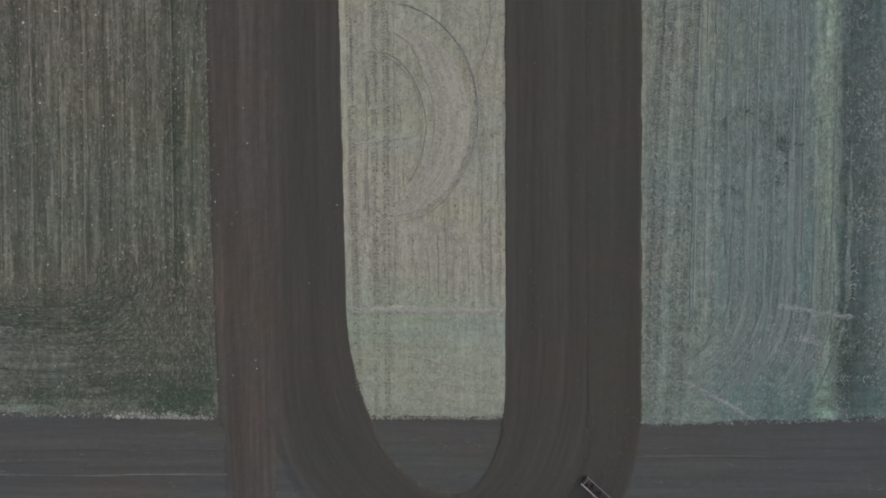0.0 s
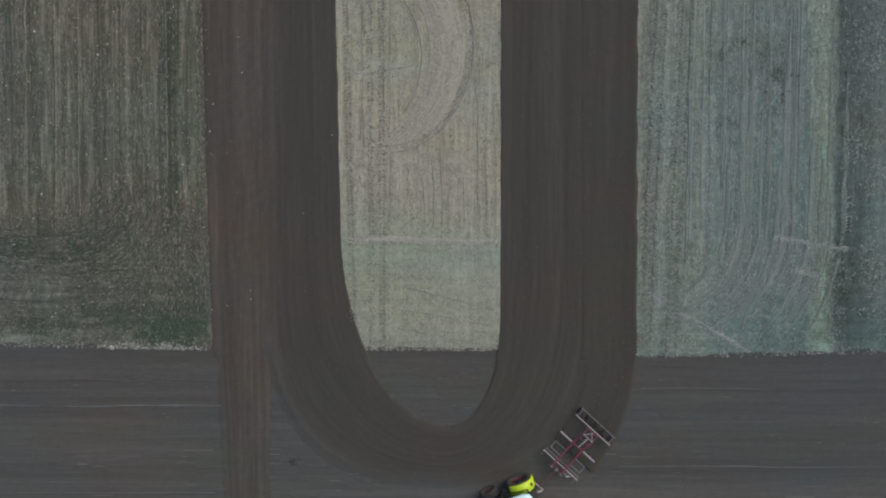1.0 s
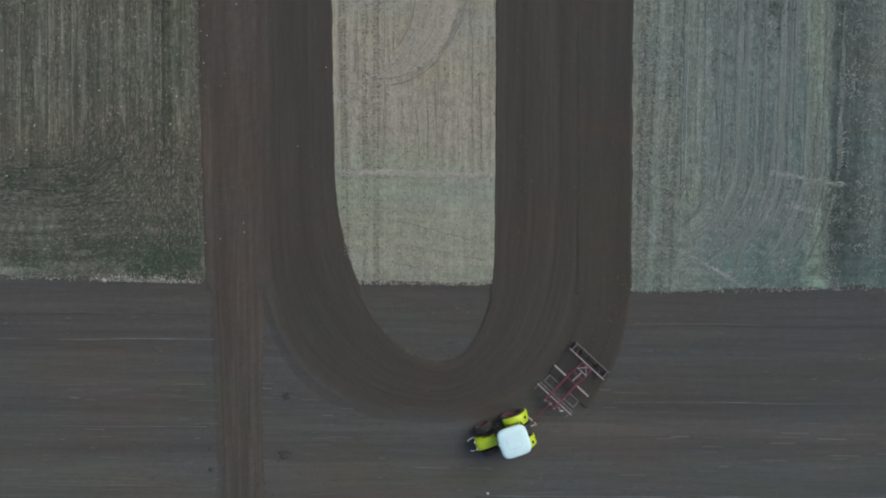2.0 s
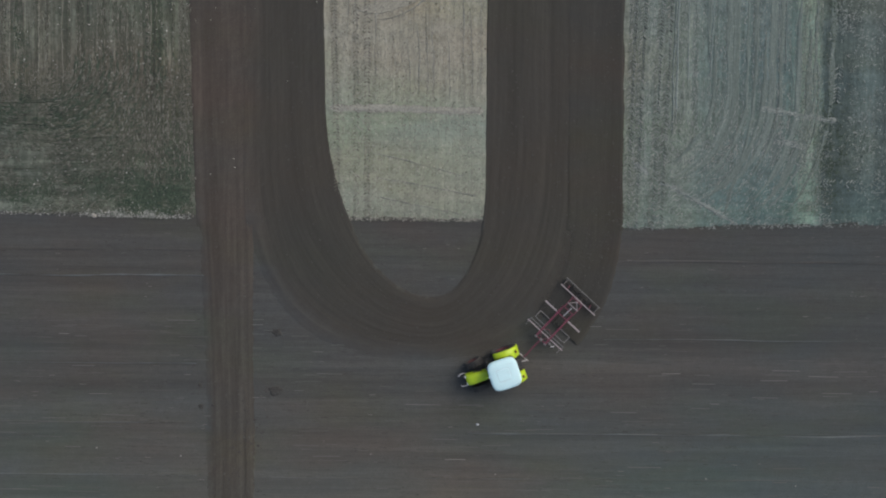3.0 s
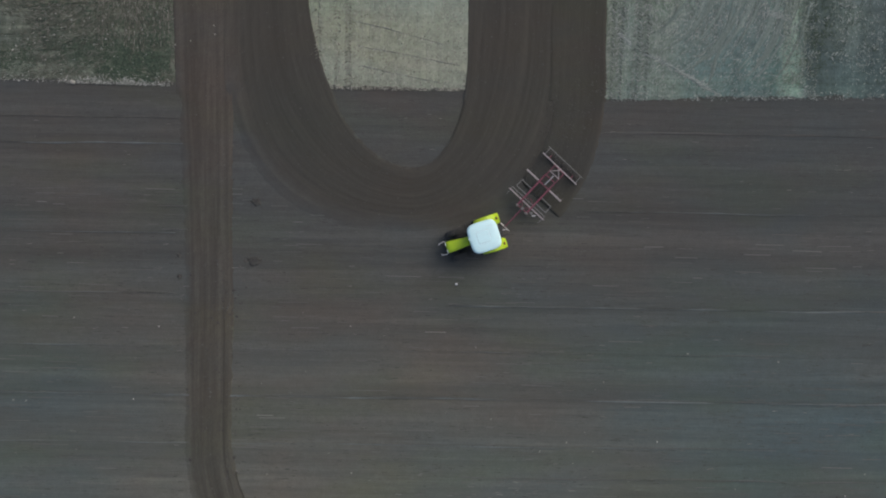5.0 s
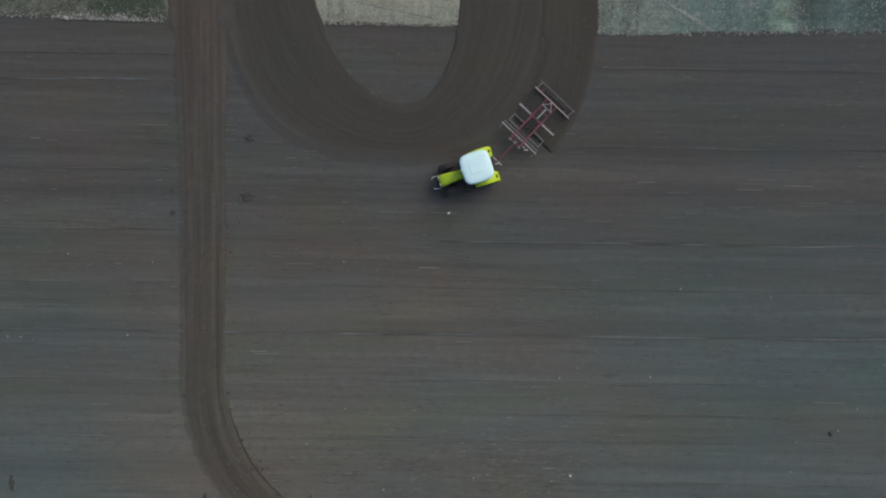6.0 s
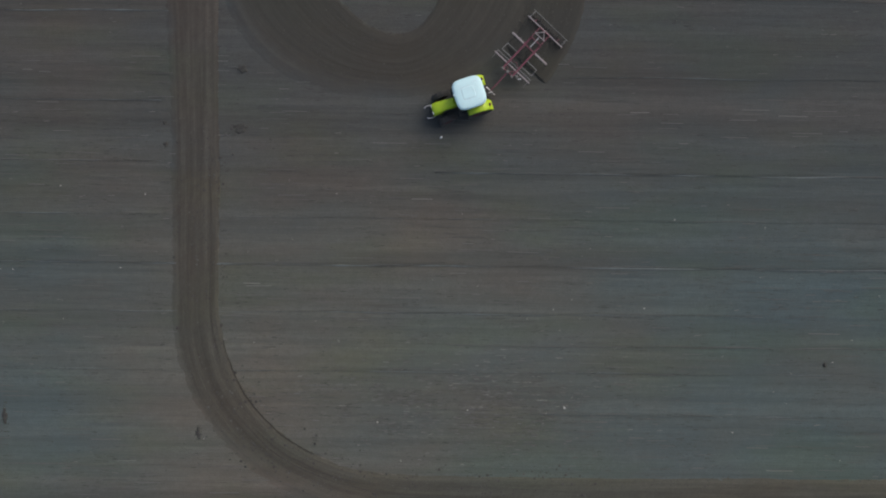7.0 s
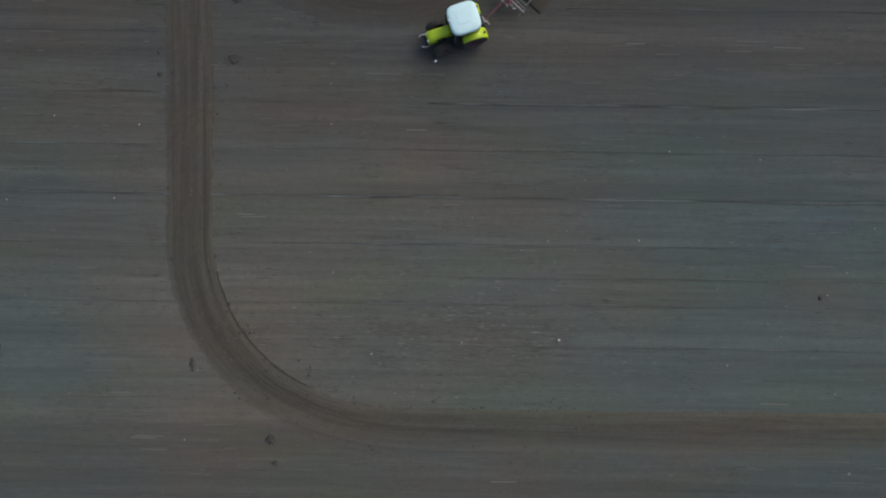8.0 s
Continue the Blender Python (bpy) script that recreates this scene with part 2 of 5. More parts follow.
def stone_material():
    n = Nodes("pale_stone")
    c = n.coords()
    r = n.tree.nodes.new("ShaderNodeObjectInfo").outputs["Random"]
    col = n.ramp(r, [(0.0, (0.28, 0.27, 0.24)), (0.6, (0.42, 0.41, 0.37)), (1.0, (0.60, 0.59, 0.55))])
    spots = n.noise(c, 14.0, 5, 0.7)
    return n.finish(n.mix(n.span(spots, 0.45, 0.7), col, n.mix(1.0, col, (0.6, 0.58, 0.52), "MULTIPLY")), 0.85, spots, 0.5, 0.02)


STONE = stone_material()


def paint(name, colour, rough, metal=0.0, dirt=(0.12, 0.11, 0.09), amount=0.35):
    """Machine paint, rubber or metal with dust in broad and fine patches."""
    n = Nodes(name)
    c = n.coords()
    broad, fine = n.noise(c, 2.2, 4, 0.6), n.noise(c, 22.0, 4, 0.7)
    dust = n.span(n.math("ADD", n.math("MULTIPLY", broad, 0.6), n.math("MULTIPLY", fine, 0.4)), 0.45, 0.75, 0.0, amount)
    return n.finish(n.mix(dust, colour, dirt), n.math("ADD", n.math("MULTIPLY", dust, 0.5), rough, True), fine, 0.06, 0.01, metal, 0.5)


GREEN = paint("lime_green_paint", (0.43, 0.60, 0.016), 0.42, amount=0.25)
GREEN_DARK = paint("dark_green_paint", (0.03, 0.13, 0.075), 0.5)
ROOF = paint("white_roof_paint", (0.54, 0.77, 0.80), 0.45, dirt=(0.42, 0.52, 0.53), amount=0.3)
ROOF_TRIM = paint("roof_hatch_paint", (0.50, 0.66, 0.69), 0.5, dirt=(0.3, 0.36, 0.36), amount=0.4)
RUBBER = paint("dusty_rubber", (0.044, 0.043, 0.040), 0.95, dirt=(0.080, 0.077, 0.069), amount=0.9)
RIM = paint("red_rim_paint", (0.085, 0.014, 0.017), 0.6, dirt=(0.055, 0.050, 0.045), amount=0.8)
IRON = paint("dark_iron", (0.034, 0.034, 0.035), 0.7, 0.1, dirt=(0.075, 0.071, 0.063), amount=0.7)
STEEL = paint("worn_bright_steel", (0.50, 0.50, 0.50), 0.45, 0.6, amount=0.35)
RED = paint("red_frame_paint", (0.125, 0.02, 0.045), 0.5, amount=0.3)
PINK = paint("worn_pale_red_bar", (0.29, 0.255, 0.262), 0.5, amount=0.45)
GREYBAR = paint("dusty_grey_bar", (0.15, 0.15, 0.15), 0.6, 0.2, amount=0.4)
LAMP_RED = paint("red_lamp_lens", (0.25, 0.02, 0.02), 0.25, amount=0.1)
LAMP_CLEAR = paint("clear_lamp_lens", (0.55, 0.56, 0.56), 0.15, amount=0.1)


def glass_material():
    n = Nodes("tinted_cab_glass")
    n.feed(n.bsdf, "Transmission Weight", 1.0)
    return n.finish((0.35, 0.45, 0.42), 0.03, spec=0.5)


GLASS = glass_material()


# ---- shapes ----
def smooth_noise(x, y, seed):
    """Value noise on a unit lattice, -1 to 1."""
    rng = np.random.RandomState(seed)
    table = rng.uniform(-1, 1, (256, 256))
    xi, yi = np.floor(x).astype(int), np.floor(y).astype(int)
    fx, fy = x - xi, y - yi
    fx, fy = fx * fx * (3 - 2 * fx), fy * fy * (3 - 2 * fy)
    a, b = table[xi % 256, yi % 256], table[(xi + 1) % 256, yi % 256]
    c, d = table[xi % 256, (yi + 1) % 256], table[(xi + 1) % 256, (yi + 1) % 256]
    return (a * (1 - fx) + b * fx) * (1 - fy) + (c * (1 - fx) + d * fx) * fy


def sheet(name, X, Y, Z, material, uv=None):
    """A mesh from a grid of places, with smooth shading."""
    n, m = X.shape
    me = bpy.data.meshes.new(name)
    k = np.arange(n * m).reshape(n, m)
    faces = np.stack([k[:-1, :-1], k[:-1, 1:], k[1:, 1:], k[1:, :-1]], -1).reshape(-1, 4)
    me.vertices.add(n * m)
    me.vertices.foreach_set("co", np.stack([X, Y, Z], -1).reshape(-1).astype(np.float32))
    me.loops.add(faces.size)
    me.loops.foreach_set("vertex_index", faces.reshape(-1).astype(np.int32))
    me.polygons.add(len(faces))
    me.polygons.foreach_set("loop_start", (np.arange(len(faces)) * 4).astype(np.int32))
    me.polygons.foreach_set("use_smooth", np.ones(len(faces), bool))
    for title, values in (uv or {}).items():
        layer = me.uv_layers.new(name=title)
        layer.data.foreach_set("uv", values.reshape(-1, 2)[faces.reshape(-1)].reshape(-1).astype(np.float32))
    me.update(calc_edges=True)
    me.validate()
    me.materials.append(material)
    return new(name, me)


def graded(a, b, step, far):
    """Even steps from a to b, then ever longer ones out to -far and far."""
    out = list(np.arange(a, b + step / 2, step))
    d = step
    while out[-1] < far:
        d *= 1.6
        out.append(out[-1] + d)
    d = step
    while out[0] > -far:
        d *= 1.6
        out.insert(0, out[0] - d)
    return np.array(out)


def ground_height(x, y):
    ridges = 0.016 * smooth_noise(x * 0.12, y * 3.3, 3) + 0.010 * smooth_noise(x * 0.5, y * 6.0, 4)
    return ridges + 0.02 * smooth_noise(x * 0.25, y * 0.25, 5)


gx, gy = np.meshgrid(graded(-36, 44, 0.35, 2400), graded(-60, -8, 0.09, 2400), indexing="ij")
near = (np.abs(gx) < 60) & (np.abs(gy + 20) < 70)
ground = sheet("ground", gx, gy, np.where(near, ground_height(gx, gy), -0.02), SOIL)
tagged(ground, "dark grey-brown worked soil with long straight drill lines", "ground", kind="structure")


def field(name, x0, x1, y0, y1, z, material, seed, label, south=None, relief=0.02, sx=0.16, sy=0.5):
    """A patch of stubble on the ground: a grid with a ragged rim that dips into the soil."""
    X, Y = np.meshgrid(np.linspace(x0, x1, int((x1 - x0) / sx) + 1), np.linspace(y0, y1, int((y1 - y0) / sy) + 1), indexing="ij")
    Z = z + relief * smooth_noise(X * 3.0, Y * 0.3, seed) + 0.5 * relief * smooth_noise(X * 2.1, Y * 2.1, seed + 1)
    rim = np.zeros_like(Z, bool)
    rim[0], rim[-1], rim[:, 0], rim[:, -1] = True, True, True, True
    Y = Y + np.where(np.arange(Y.shape[1])[None, :] < 3, 0.05 * smooth_noise(X * 1.1, X * 0, seed + 2) + 0.06 * smooth_noise(X * 6.0, X * 0, seed + 3), 0)
    if south is not None:
        Y = Y + np.where(np.arange(Y.shape[1])[None, :] < 3, south(X), 0)
    Z = np.where(rim, -0.06, Z)
    return tagged(sheet(name, X, Y, Z, material), label, "field", kind="structure")


field("stubble_field_west", -62, -14.0, -10.85, 75, 0.05, LEFT, 11, "weedy brown-green stubble field in straight rows", lambda x: -0.016 * (x + 20))
field("stubble_strip_middle", -7.3, 4.8, -10.95, 75, 0.05, MIDDLE, 21, "pale straw-coloured stubble strip left between tilled bands", sx=0.12)
field("stubble_field_east", 12.2, 75, -11.3, 75, 0.05, RIGHT, 31, "grey-green stubble field with faint rows", lambda x: 0.02 * (x - 20))


def quarter(a, b, n, count):
    """A quarter of a superellipse, from the end of a leg (-a, 0) to the bottom (0, -b)."""
    t = np.linspace(0, math.pi / 2, count)
    return -a * np.cos(t) ** (2 / n), -b * np.sin(t) ** (2 / n)


def even(x, y, count):
    """The same line with its points at even distances."""
    d = np.concatenate([[0], np.cumsum(np.hypot(np.diff(x), np.diff(y)))])
    s = np.linspace(0, d[-1], count)
    return np.interp(s, d, x), np.interp(s, d, y)


def u_line(xl, drift_l, y_left, xb, yb, xr, drift_r, y_right, n, top=75.0, count=700):
    """A U of two legs and two quarter superellipses; the legs drift sideways going north."""
    qx, qy = quarter(xb - xl, y_left - yb, n, 120)
    rx, ry = quarter(xr - xb, y_right - yb, n, 120)
    yl = np.linspace(top, y_left, 200)
    yr = np.linspace(y_right, top, 200)
    x = np.concatenate([xl + drift_l * (yl - y_left), xb + qx[1:], xb - rx[::-1][1:], xr + drift_r * (yr - y_right)[1:]])
    y = np.concatenate([yl, y_left + qy[1:], y_right + ry[::-1][1:], yr[1:]])
    return even(x, y, count)


def band(name, side_a, side_b, z, material, seed, label, furrows=0.014, across=44, wobble=0.05, soft=1.0, rim_low=-0.02, inner=0.4):
    """A tilled band between two lines: small furrows along it, ragged rims that dip into the ground."""
    (ix, iy), (ox, oy) = side_a, side_b
    n = len(ix)
    w = np.hypot(ox - ix, oy - iy)
    run = np.concatenate([[0], np.cumsum(np.hypot(np.diff(ix + ox), np.diff(iy + oy)) / 2)])
    f = np.linspace(0, 1, across)[None, :] * np.ones((n, 1))
    r = run[:, None] * np.ones((1, across))
    rag0 = wobble * (smooth_noise(r * 0.6, r * 0, seed) + 0.6 * smooth_noise(r * 2.3, r * 0, seed + 1))
    rag1 = wobble * (smooth_noise(r * 0.6, r * 0 + 9, seed) + 0.6 * smooth_noise(r * 2.3, r * 0 + 9, seed + 1))
    g = f + (rag0 * (1 - f) ** 6 + rag1 * f ** 6) / np.maximum(w, 0.5)[:, None]
    X, Y = ix[:, None] * (1 - g) + ox[:, None] * g, iy[:, None] * (1 - g) + oy[:, None] * g
    u = g * w.mean()
    Z = z + furrows * smooth_noise(u * 3.6, r * 0.10, seed + 2) + 0.4 * furrows * smooth_noise(u * 5.0, r * 1.4, seed + 3)
    side0, side1 = f * w[:, None], (1 - f) * w[:, None]
    head = Y < -11.4
    Z = np.where((side1 < soft) & head, -0.03 + (Z + 0.03) * side1 / soft, Z)
    Z = np.where((side0 < inner) & head, -0.03 + (Z + 0.03) * side0 / inner, Z)
    Z = np.where(f == 0, rim_low, np.where(f == 1, np.where(head, -0.03, 0.055), Z))
    uv = {"UVMap": np.stack([u, r], -1), "rim": np.stack([side0, side1], -1)}
    return tagged(sheet(name, X, Y, Z, material, uv), label, "tilled band", kind="structure")


U_IN = u_line(-6.5, -0.022, -2.0, 0.6, -15.75, 4.0, -0.003, -9.0, 2.0)
U_OUT = u_line(-11.9, -0.004, -8.0, -0.3, -20.25, 10.5, 0.0, -9.0, 2.5)
band("tilled_band", U_IN, U_OUT, 0.095, TILLED, 61, "dark freshly tilled soil band turning in a U", across=90)


def l_line(x, y0, xb, yb, n, drift, top=75.0, east=120.0, count=900):
    """A line from the north that turns east in a wide corner."""
    qx, qy = quarter(xb - x, y0 - yb, n, 160)
    yl = np.linspace(top, y0, 300)
    lean = drift * np.clip(yl + 24, 0, 18) + 0.028 * drift / 0.05 * np.clip(yl + 6, 0, 200)
    xs = np.concatenate([x - lean, xb + qx[1:], np.linspace(xb, east, 300)[1:]])
    ys = np.concatenate([yl, y0 + qy[1:], np.full(299, yb)])
    return even(xs, ys, count)


L_IN, L_OUT = l_line(-11.1, -33.0, 2.0, -45.1, 2.2, 0.004), l_line(-14.5, -34.0, 4.0, -48.8, 2.2, 0.040)
band("tilled_band_west", L_IN, L_OUT, 0.085, TILLED_DRY, 81, "brown tilled soil band that turns east in a wide corner")

# the newest pass runs down the east side and ends under the cultivator
def pass_line(x, a, b, end=43.5):
    """The side of the pass: down the leg, then round the first half of the turn."""
    y = np.linspace(75, -10, 300)
    t = np.radians(np.linspace(0, end, 120))[1:]
    lean = 0.008 * np.clip(y + 10, 0, 85)
    return np.concatenate([x - lean, x - a + a * np.cos(t) ** (2 / 2.3)]), np.concatenate([y, -10 - b * np.sin(t) ** (2 / 2.3)])


PASS_IN, PASS_OUT = pass_line(9.4, 8.0, 8.9), pass_line(13.15, 11.65, 12.5)
band("tilled_band_east", PASS_IN, PASS_OUT, 0.115, TILLED_NEW, 91, "dark newest tilled pass behind the cultivator", across=30, soft=0.2, rim_low=0.06, inner=0.5)

# ---- marks on the fields ----
def strip(name, x0, x1, y, width, material, z, seed, label, slope=0.0):
    """A long straight crest or groove in the headland."""
    n = int((x1 - x0) * 3)
    xs = np.linspace(x0, x1, n)
    ys = y + slope * (xs - x0) + 0.05 * smooth_noise(xs * 0.3, xs * 0, seed)
    w = width * np.clip(0.45 + 0.9 * smooth_noise(xs * 0.35, xs * 0 + 3, seed) + 0.4 * smooth_noise(xs * 1.3, xs * 0 + 5, seed), 0.03, 1.3)
    f = np.linspace(0, 1, 4)[None, :]
    X = xs[:, None] + 0 * f
    Y = ys[:, None] + (f - 0.5) * w[:, None]
    Z = ground_height(X, Y) * 0.5 + z * np.array([-1.0, 1.0, 1.0, -1.0])[None, :] + 0.012
    return tagged(sheet(name, X, Y, Z, material), label, "furrow", kind="structure")


CREST_LABEL, GROOVE_LABEL = "thin pale dry crest between two drill passes", "thin dark groove between two drill passes"
for k, (x0, x1, y, w) in enumerate(((3, 60, -25.0, 0.12), (-50, 60, -31.15, 0.13), (-45, 25, -34.3, 0.07), (-40, 34, -38.2, 0.06), (8, 60, -41.0, 0.08), (-44, -15, -27.9, 0.07), (-44, -15, -20.4, 0.10), (-40, -14.5, -14.6, 0.14), (12, 60, -18.6, 0.07))):
    strip("furrow_crest", x0, x1, y, w, CREST, 0.03, 100 + k, CREST_LABEL)
for k, (x0, x1, y, w) in enumerate(((3, 60, -24.9, 0.06), (-50, 60, -31.05, 0.06), (-10, 25, -34.2, 0.05), (-50, -15, -12.9, 0.22), (13, 60, -13.4, 0.20), (-50, -15, -24.4, 0.09), (-10, 60, -28.0, 0.08), (4, 60, -36.4, 0.12), (-40, -14, -44.6, 0.14))):
    strip("furrow_groove", x0, x1, y, w, GROOVE if y > -20 else GROOVE_DRY, 0.022, 200 + k, GROOVE_LABEL)
strip("furrow_groove", -1, 60, -46.55, 0.20, GROOVE, 0.09, 230, "dark wheel groove in the tilled band", -0.006)


def scattered(name, count, spots, length, width, turn, z, material, label, category, seed, lift=0.06):
    """Many small folded blades in one mesh: spots(rng, n) gives x and y, turn(rng, x, y) the heading of each."""
    rng = np.random.RandomState(seed)
    x, y = spots(rng, count)
    count = len(x)
    a = turn(rng, x, y)
    L = rng.uniform(*length, count) / 2
    W = rng.uniform(*width, count) / 2
    up = rng.uniform(0, lift, count) * L
    ca, sa = np.cos(a), np.sin(a)
    V = np.zeros((count, 6, 3))
    for k, (s, t, h) in enumerate(((-1, -1, 0.0), (-1, 1, 0.0), (-0.9, 0, 0.3), (1, -1, 0.0), (1, 1, 0.0), (0.9, 0, 0.3))):
        V[:, k, 0] = x + ca * s * L - sa * t * W
        V[:, k, 1] = y + sa * s * L + ca * t * W
        V[:, k, 2] = z + h * W + np.where(s > 0, 2 * up, 0)
    base = (np.arange(count) * 6)[:, None, None]
    F = (np.array([(0, 2, 5, 3), (2, 1, 4, 5)])[None] + base).reshape(-1, 4)
    me = bpy.data.meshes.new(name)
    me.from_pydata(V.reshape(-1, 3).tolist(), [], F.tolist())
    me.materials.append(material)
    return tagged(new(name, me), label, category, kind="stuff")


def lumps(name, count, spots, size, z, material, label, category, seed):
    """Many small uneven clods in one mesh, each a squashed octahedron half sunk in the soil."""
    rng = np.random.RandomState(seed)
    x, y = spots(rng, count)
    count = len(x)
    s = rng.uniform(size[0] ** 0.5, size[1] ** 0.5, count) ** 2
    shape = np.array([(1, 0, 0), (0, 1, 0), (-1, 0, 0), (0, -1, 0), (0, 0, 0.28)])
    V = shape[None] * s[:, None, None] * rng.uniform(0.6, 1.2, (count, 5, 1))
    a = rng.uniform(0, 6.3, count)
    X = V[:, :, 0] * np.cos(a)[:, None] - V[:, :, 1] * np.sin(a)[:, None] + x[:, None]
    Y = V[:, :, 0] * np.sin(a)[:, None] + V[:, :, 1] * np.cos(a)[:, None] + y[:, None]
    P = np.stack([X, Y, V[:, :, 2] + z], -1)
    F = (np.array([(0, 1, 4), (1, 2, 4), (2, 3, 4), (3, 0, 4)])[None] + (np.arange(count) * 5)[:, None, None]).reshape(-1, 3)
    me = bpy.data.meshes.new(name)
    me.from_pydata(P.reshape(-1, 3).tolist(), [], F.tolist())
    me.materials.append(material)
    return tagged(new(name, me), label, category, kind="stuff")


def rows_in(x0, x1, y0, y1, gap, spread, bare=0.0, seed=0, wander=0.0):
    """Places in drill rows from south to north, thinner where the stand is poor."""
    def spots(rng, n):
        k = rng.randint(0, int((x1 - x0) / gap) + 1, n)
        y = rng.uniform(y0, y1, n)
        x = x0 + k * gap + rng.normal(0, spread, n) + 0.25 * smooth_noise(k * 0.37, y * 0.05, seed)
        stand = smooth_noise(k * 0.9, y * 0.12, seed + 1) + 0.6 * smooth_noise(x * 0.4, y * 0.4, seed + 2)
        keep = (stand > bare - 0.6 * rng.rand(n)) & (x > x0) & (x < x1) & (y > y0 + wander * (1 + smooth_noise(x * 0.5, y * 0.2, seed + 5)) * rng.rand(n))
        return x[keep], y[keep]
    return spots


def spread_in(x0, x1, y0, y1, bare=-9.0, scale=0.8, seed=0, wander=0.0):
    """Places strewn over a rectangle, in drifts."""
    def spots(rng, n):
        x, y = rng.uniform(x0, x1, n), rng.uniform(y0, y1, n)
        keep = smooth_noise(x * scale, y * scale, seed) + 0.5 * smooth_noise(x * scale * 3, y * scale * 3, seed + 1) > bare + (2.0 * rng.rand(n) - 1.0) * (bare > -0.05)
        keep &= y < y1 - wander * (1 + smooth_noise(x * 0.5, y * 0.2, seed + 5)) * rng.rand(n)
        return x[keep], y[keep]
    return spots


def clump(cx, cy, sx, sy, east=99.0, south=-99.0):
    """Places thronged round one spot, kept inside a field's edges."""
    def spots(rng, n):
        x, y = rng.normal(cx, sx, n), rng.normal(cy, sy, n)
        keep = (x < east) & (y > south) & (smooth_noise(x * 1.3, y * 1.3, 77) + 0.7 * smooth_noise(x * 3.1, y * 3.1, 78) > rng.rand(n) * 1.4 - 0.8)
        return x[keep], y[keep]
    return spots


def heading(mean, spread):
    return lambda rng, x, y: mean + rng.normal(0, spread, len(x))


def any_way(rng, x, y):
    return rng.uniform(0, 6.3, len(x))


NORTH = math.pi / 2
scattered("stubble", 62000, rows_in(-36, -15.3, -4.2, 24, 0.27, 0.05, 0.0, 301, 2.2), (0.06, 0.30), (0.014, 0.032), heading(NORTH, 0.12), 0.07, STRAW_WEST, "brown and straw-coloured stubble in drill rows", "stubble", 301)
scattered("stubble", 24000, spread_in(-36, -15.2, -10.6, -1.0, -0.5, 0.7, 305, 2.0), (0.06, 0.26), (0.014, 0.03), lambda rng, x, y: 0.5 * smooth_noise(x * 0.3, y * 0.5, 306) + rng.normal(0, 0.25, len(x)), 0.07, STRAW_WEST, "trodden green-brown stubble lying crosswise", "stubble", 305)
scattered("stubble", 26000, spread_in(-6.3, 3.95, -10.8, 24, -0.9, 1.2, 311), (0.04, 0.16), (0.016, 0.036), heading(NORTH, 0.8), 0.084, STRAW_PALE, "short pale straw stubble with bare specks", "stubble", 311)
scattered("stubble", 26000, rows_in(13.3, 25.2, -7, 24, 0.3, 0.09, -0.3, 321), (0.05, 0.22), (0.014, 0.032), heading(NORTH, 0.35), 0.065, STRAW_EAST, "grey-green stubble in faint rows", "stubble", 321)
scattered("stubble", 6500, spread_in(13.5, 27, -11, -4, -0.6, 1.0, 325), (0.05, 0.22), (0.014, 0.032), lambda rng, x, y: NORTH - 0.075 * (x - 14) + rng.normal(0, 0.4, len(x)), 0.065, STRAW_EAST, "grey-green stubble laid in turning sweeps", "stubble", 325)
scattered("stubble", 6000, rows_in(24.6, 26.2, -10, 24, 0.24, 0.08, -0.5, 331), (0.06, 0.24), (0.015, 0.035), heading(NORTH, 0.5), 0.09, STRAW_GREEN, "pale green stubble in a weedy stripe", "stubble", 331)
scattered("stubble", 10000, spread_in(26.3, 37, -10.6, 24, -0.1, 0.7, 335), (0.06, 0.26), (0.016, 0.036), heading(NORTH, 0.8), 0.085, STRAW_EAST, "sparse pale straw on dull ground", "stubble", 335)
scattered("crop_litter", 15000, spread_in(-36, 42, -56, -11.5, -0.2, 0.5, 341), (0.08, 0.5), (0.012, 0.03), heading(0, 0.06), 0.022, STRAW_SOIL, "thin straw litter lying along the drill lines", "litter", 341, 0.05)
scattered("crop_litter", 2600, spread_in(-36, 42, -56, -17.0, 0.25, 0.35, 345), (0.4, 2.4), (0.018, 0.045), heading(-0.004, 0.012), 0.03, STRAW_PALE_SOIL, "long pale dry dashes of soil and straw along the drill lines", "litter", 345, 0.0)

scattered("crop_litter", 2600, clump(5.5, -40.4, 5.5, 1.7, 40.0, -44.6), (0.10, 0.5), (0.02, 0.05), heading(0, 0.08), 0.028, STRAW_PALE_SOIL, "pale dry crumbs and straw thronged on the headland", "litter", 347, 0.0)


def turning(cx, cy, r0, r1, a0, a1, squash=1.0):
    """Places on curves round one point, where the rows were turned, and the heading there."""
    def spots(rng, n):
        r, a = rng.uniform(r0, r1, n), np.radians(rng.uniform(a0, a1, n))
        r = r0 + np.floor((r - r0) / 0.45) * 0.45 + rng.normal(0, 0.07, n)
        x, y = cx + r * np.cos(a), cy + r * squash * np.sin(a)
        keep = (smooth_noise(r * 2.3, a * 3.0, 620) > rng.rand(n) * 1.6 - 0.9) & (y > -10.8)
        return x[keep], y[keep]

    def turned(rng, x, y):
        return np.arctan2((y - cy) / squash, x - cx) + NORTH + rng.normal(0, 0.12, len(x))
    return spots, turned


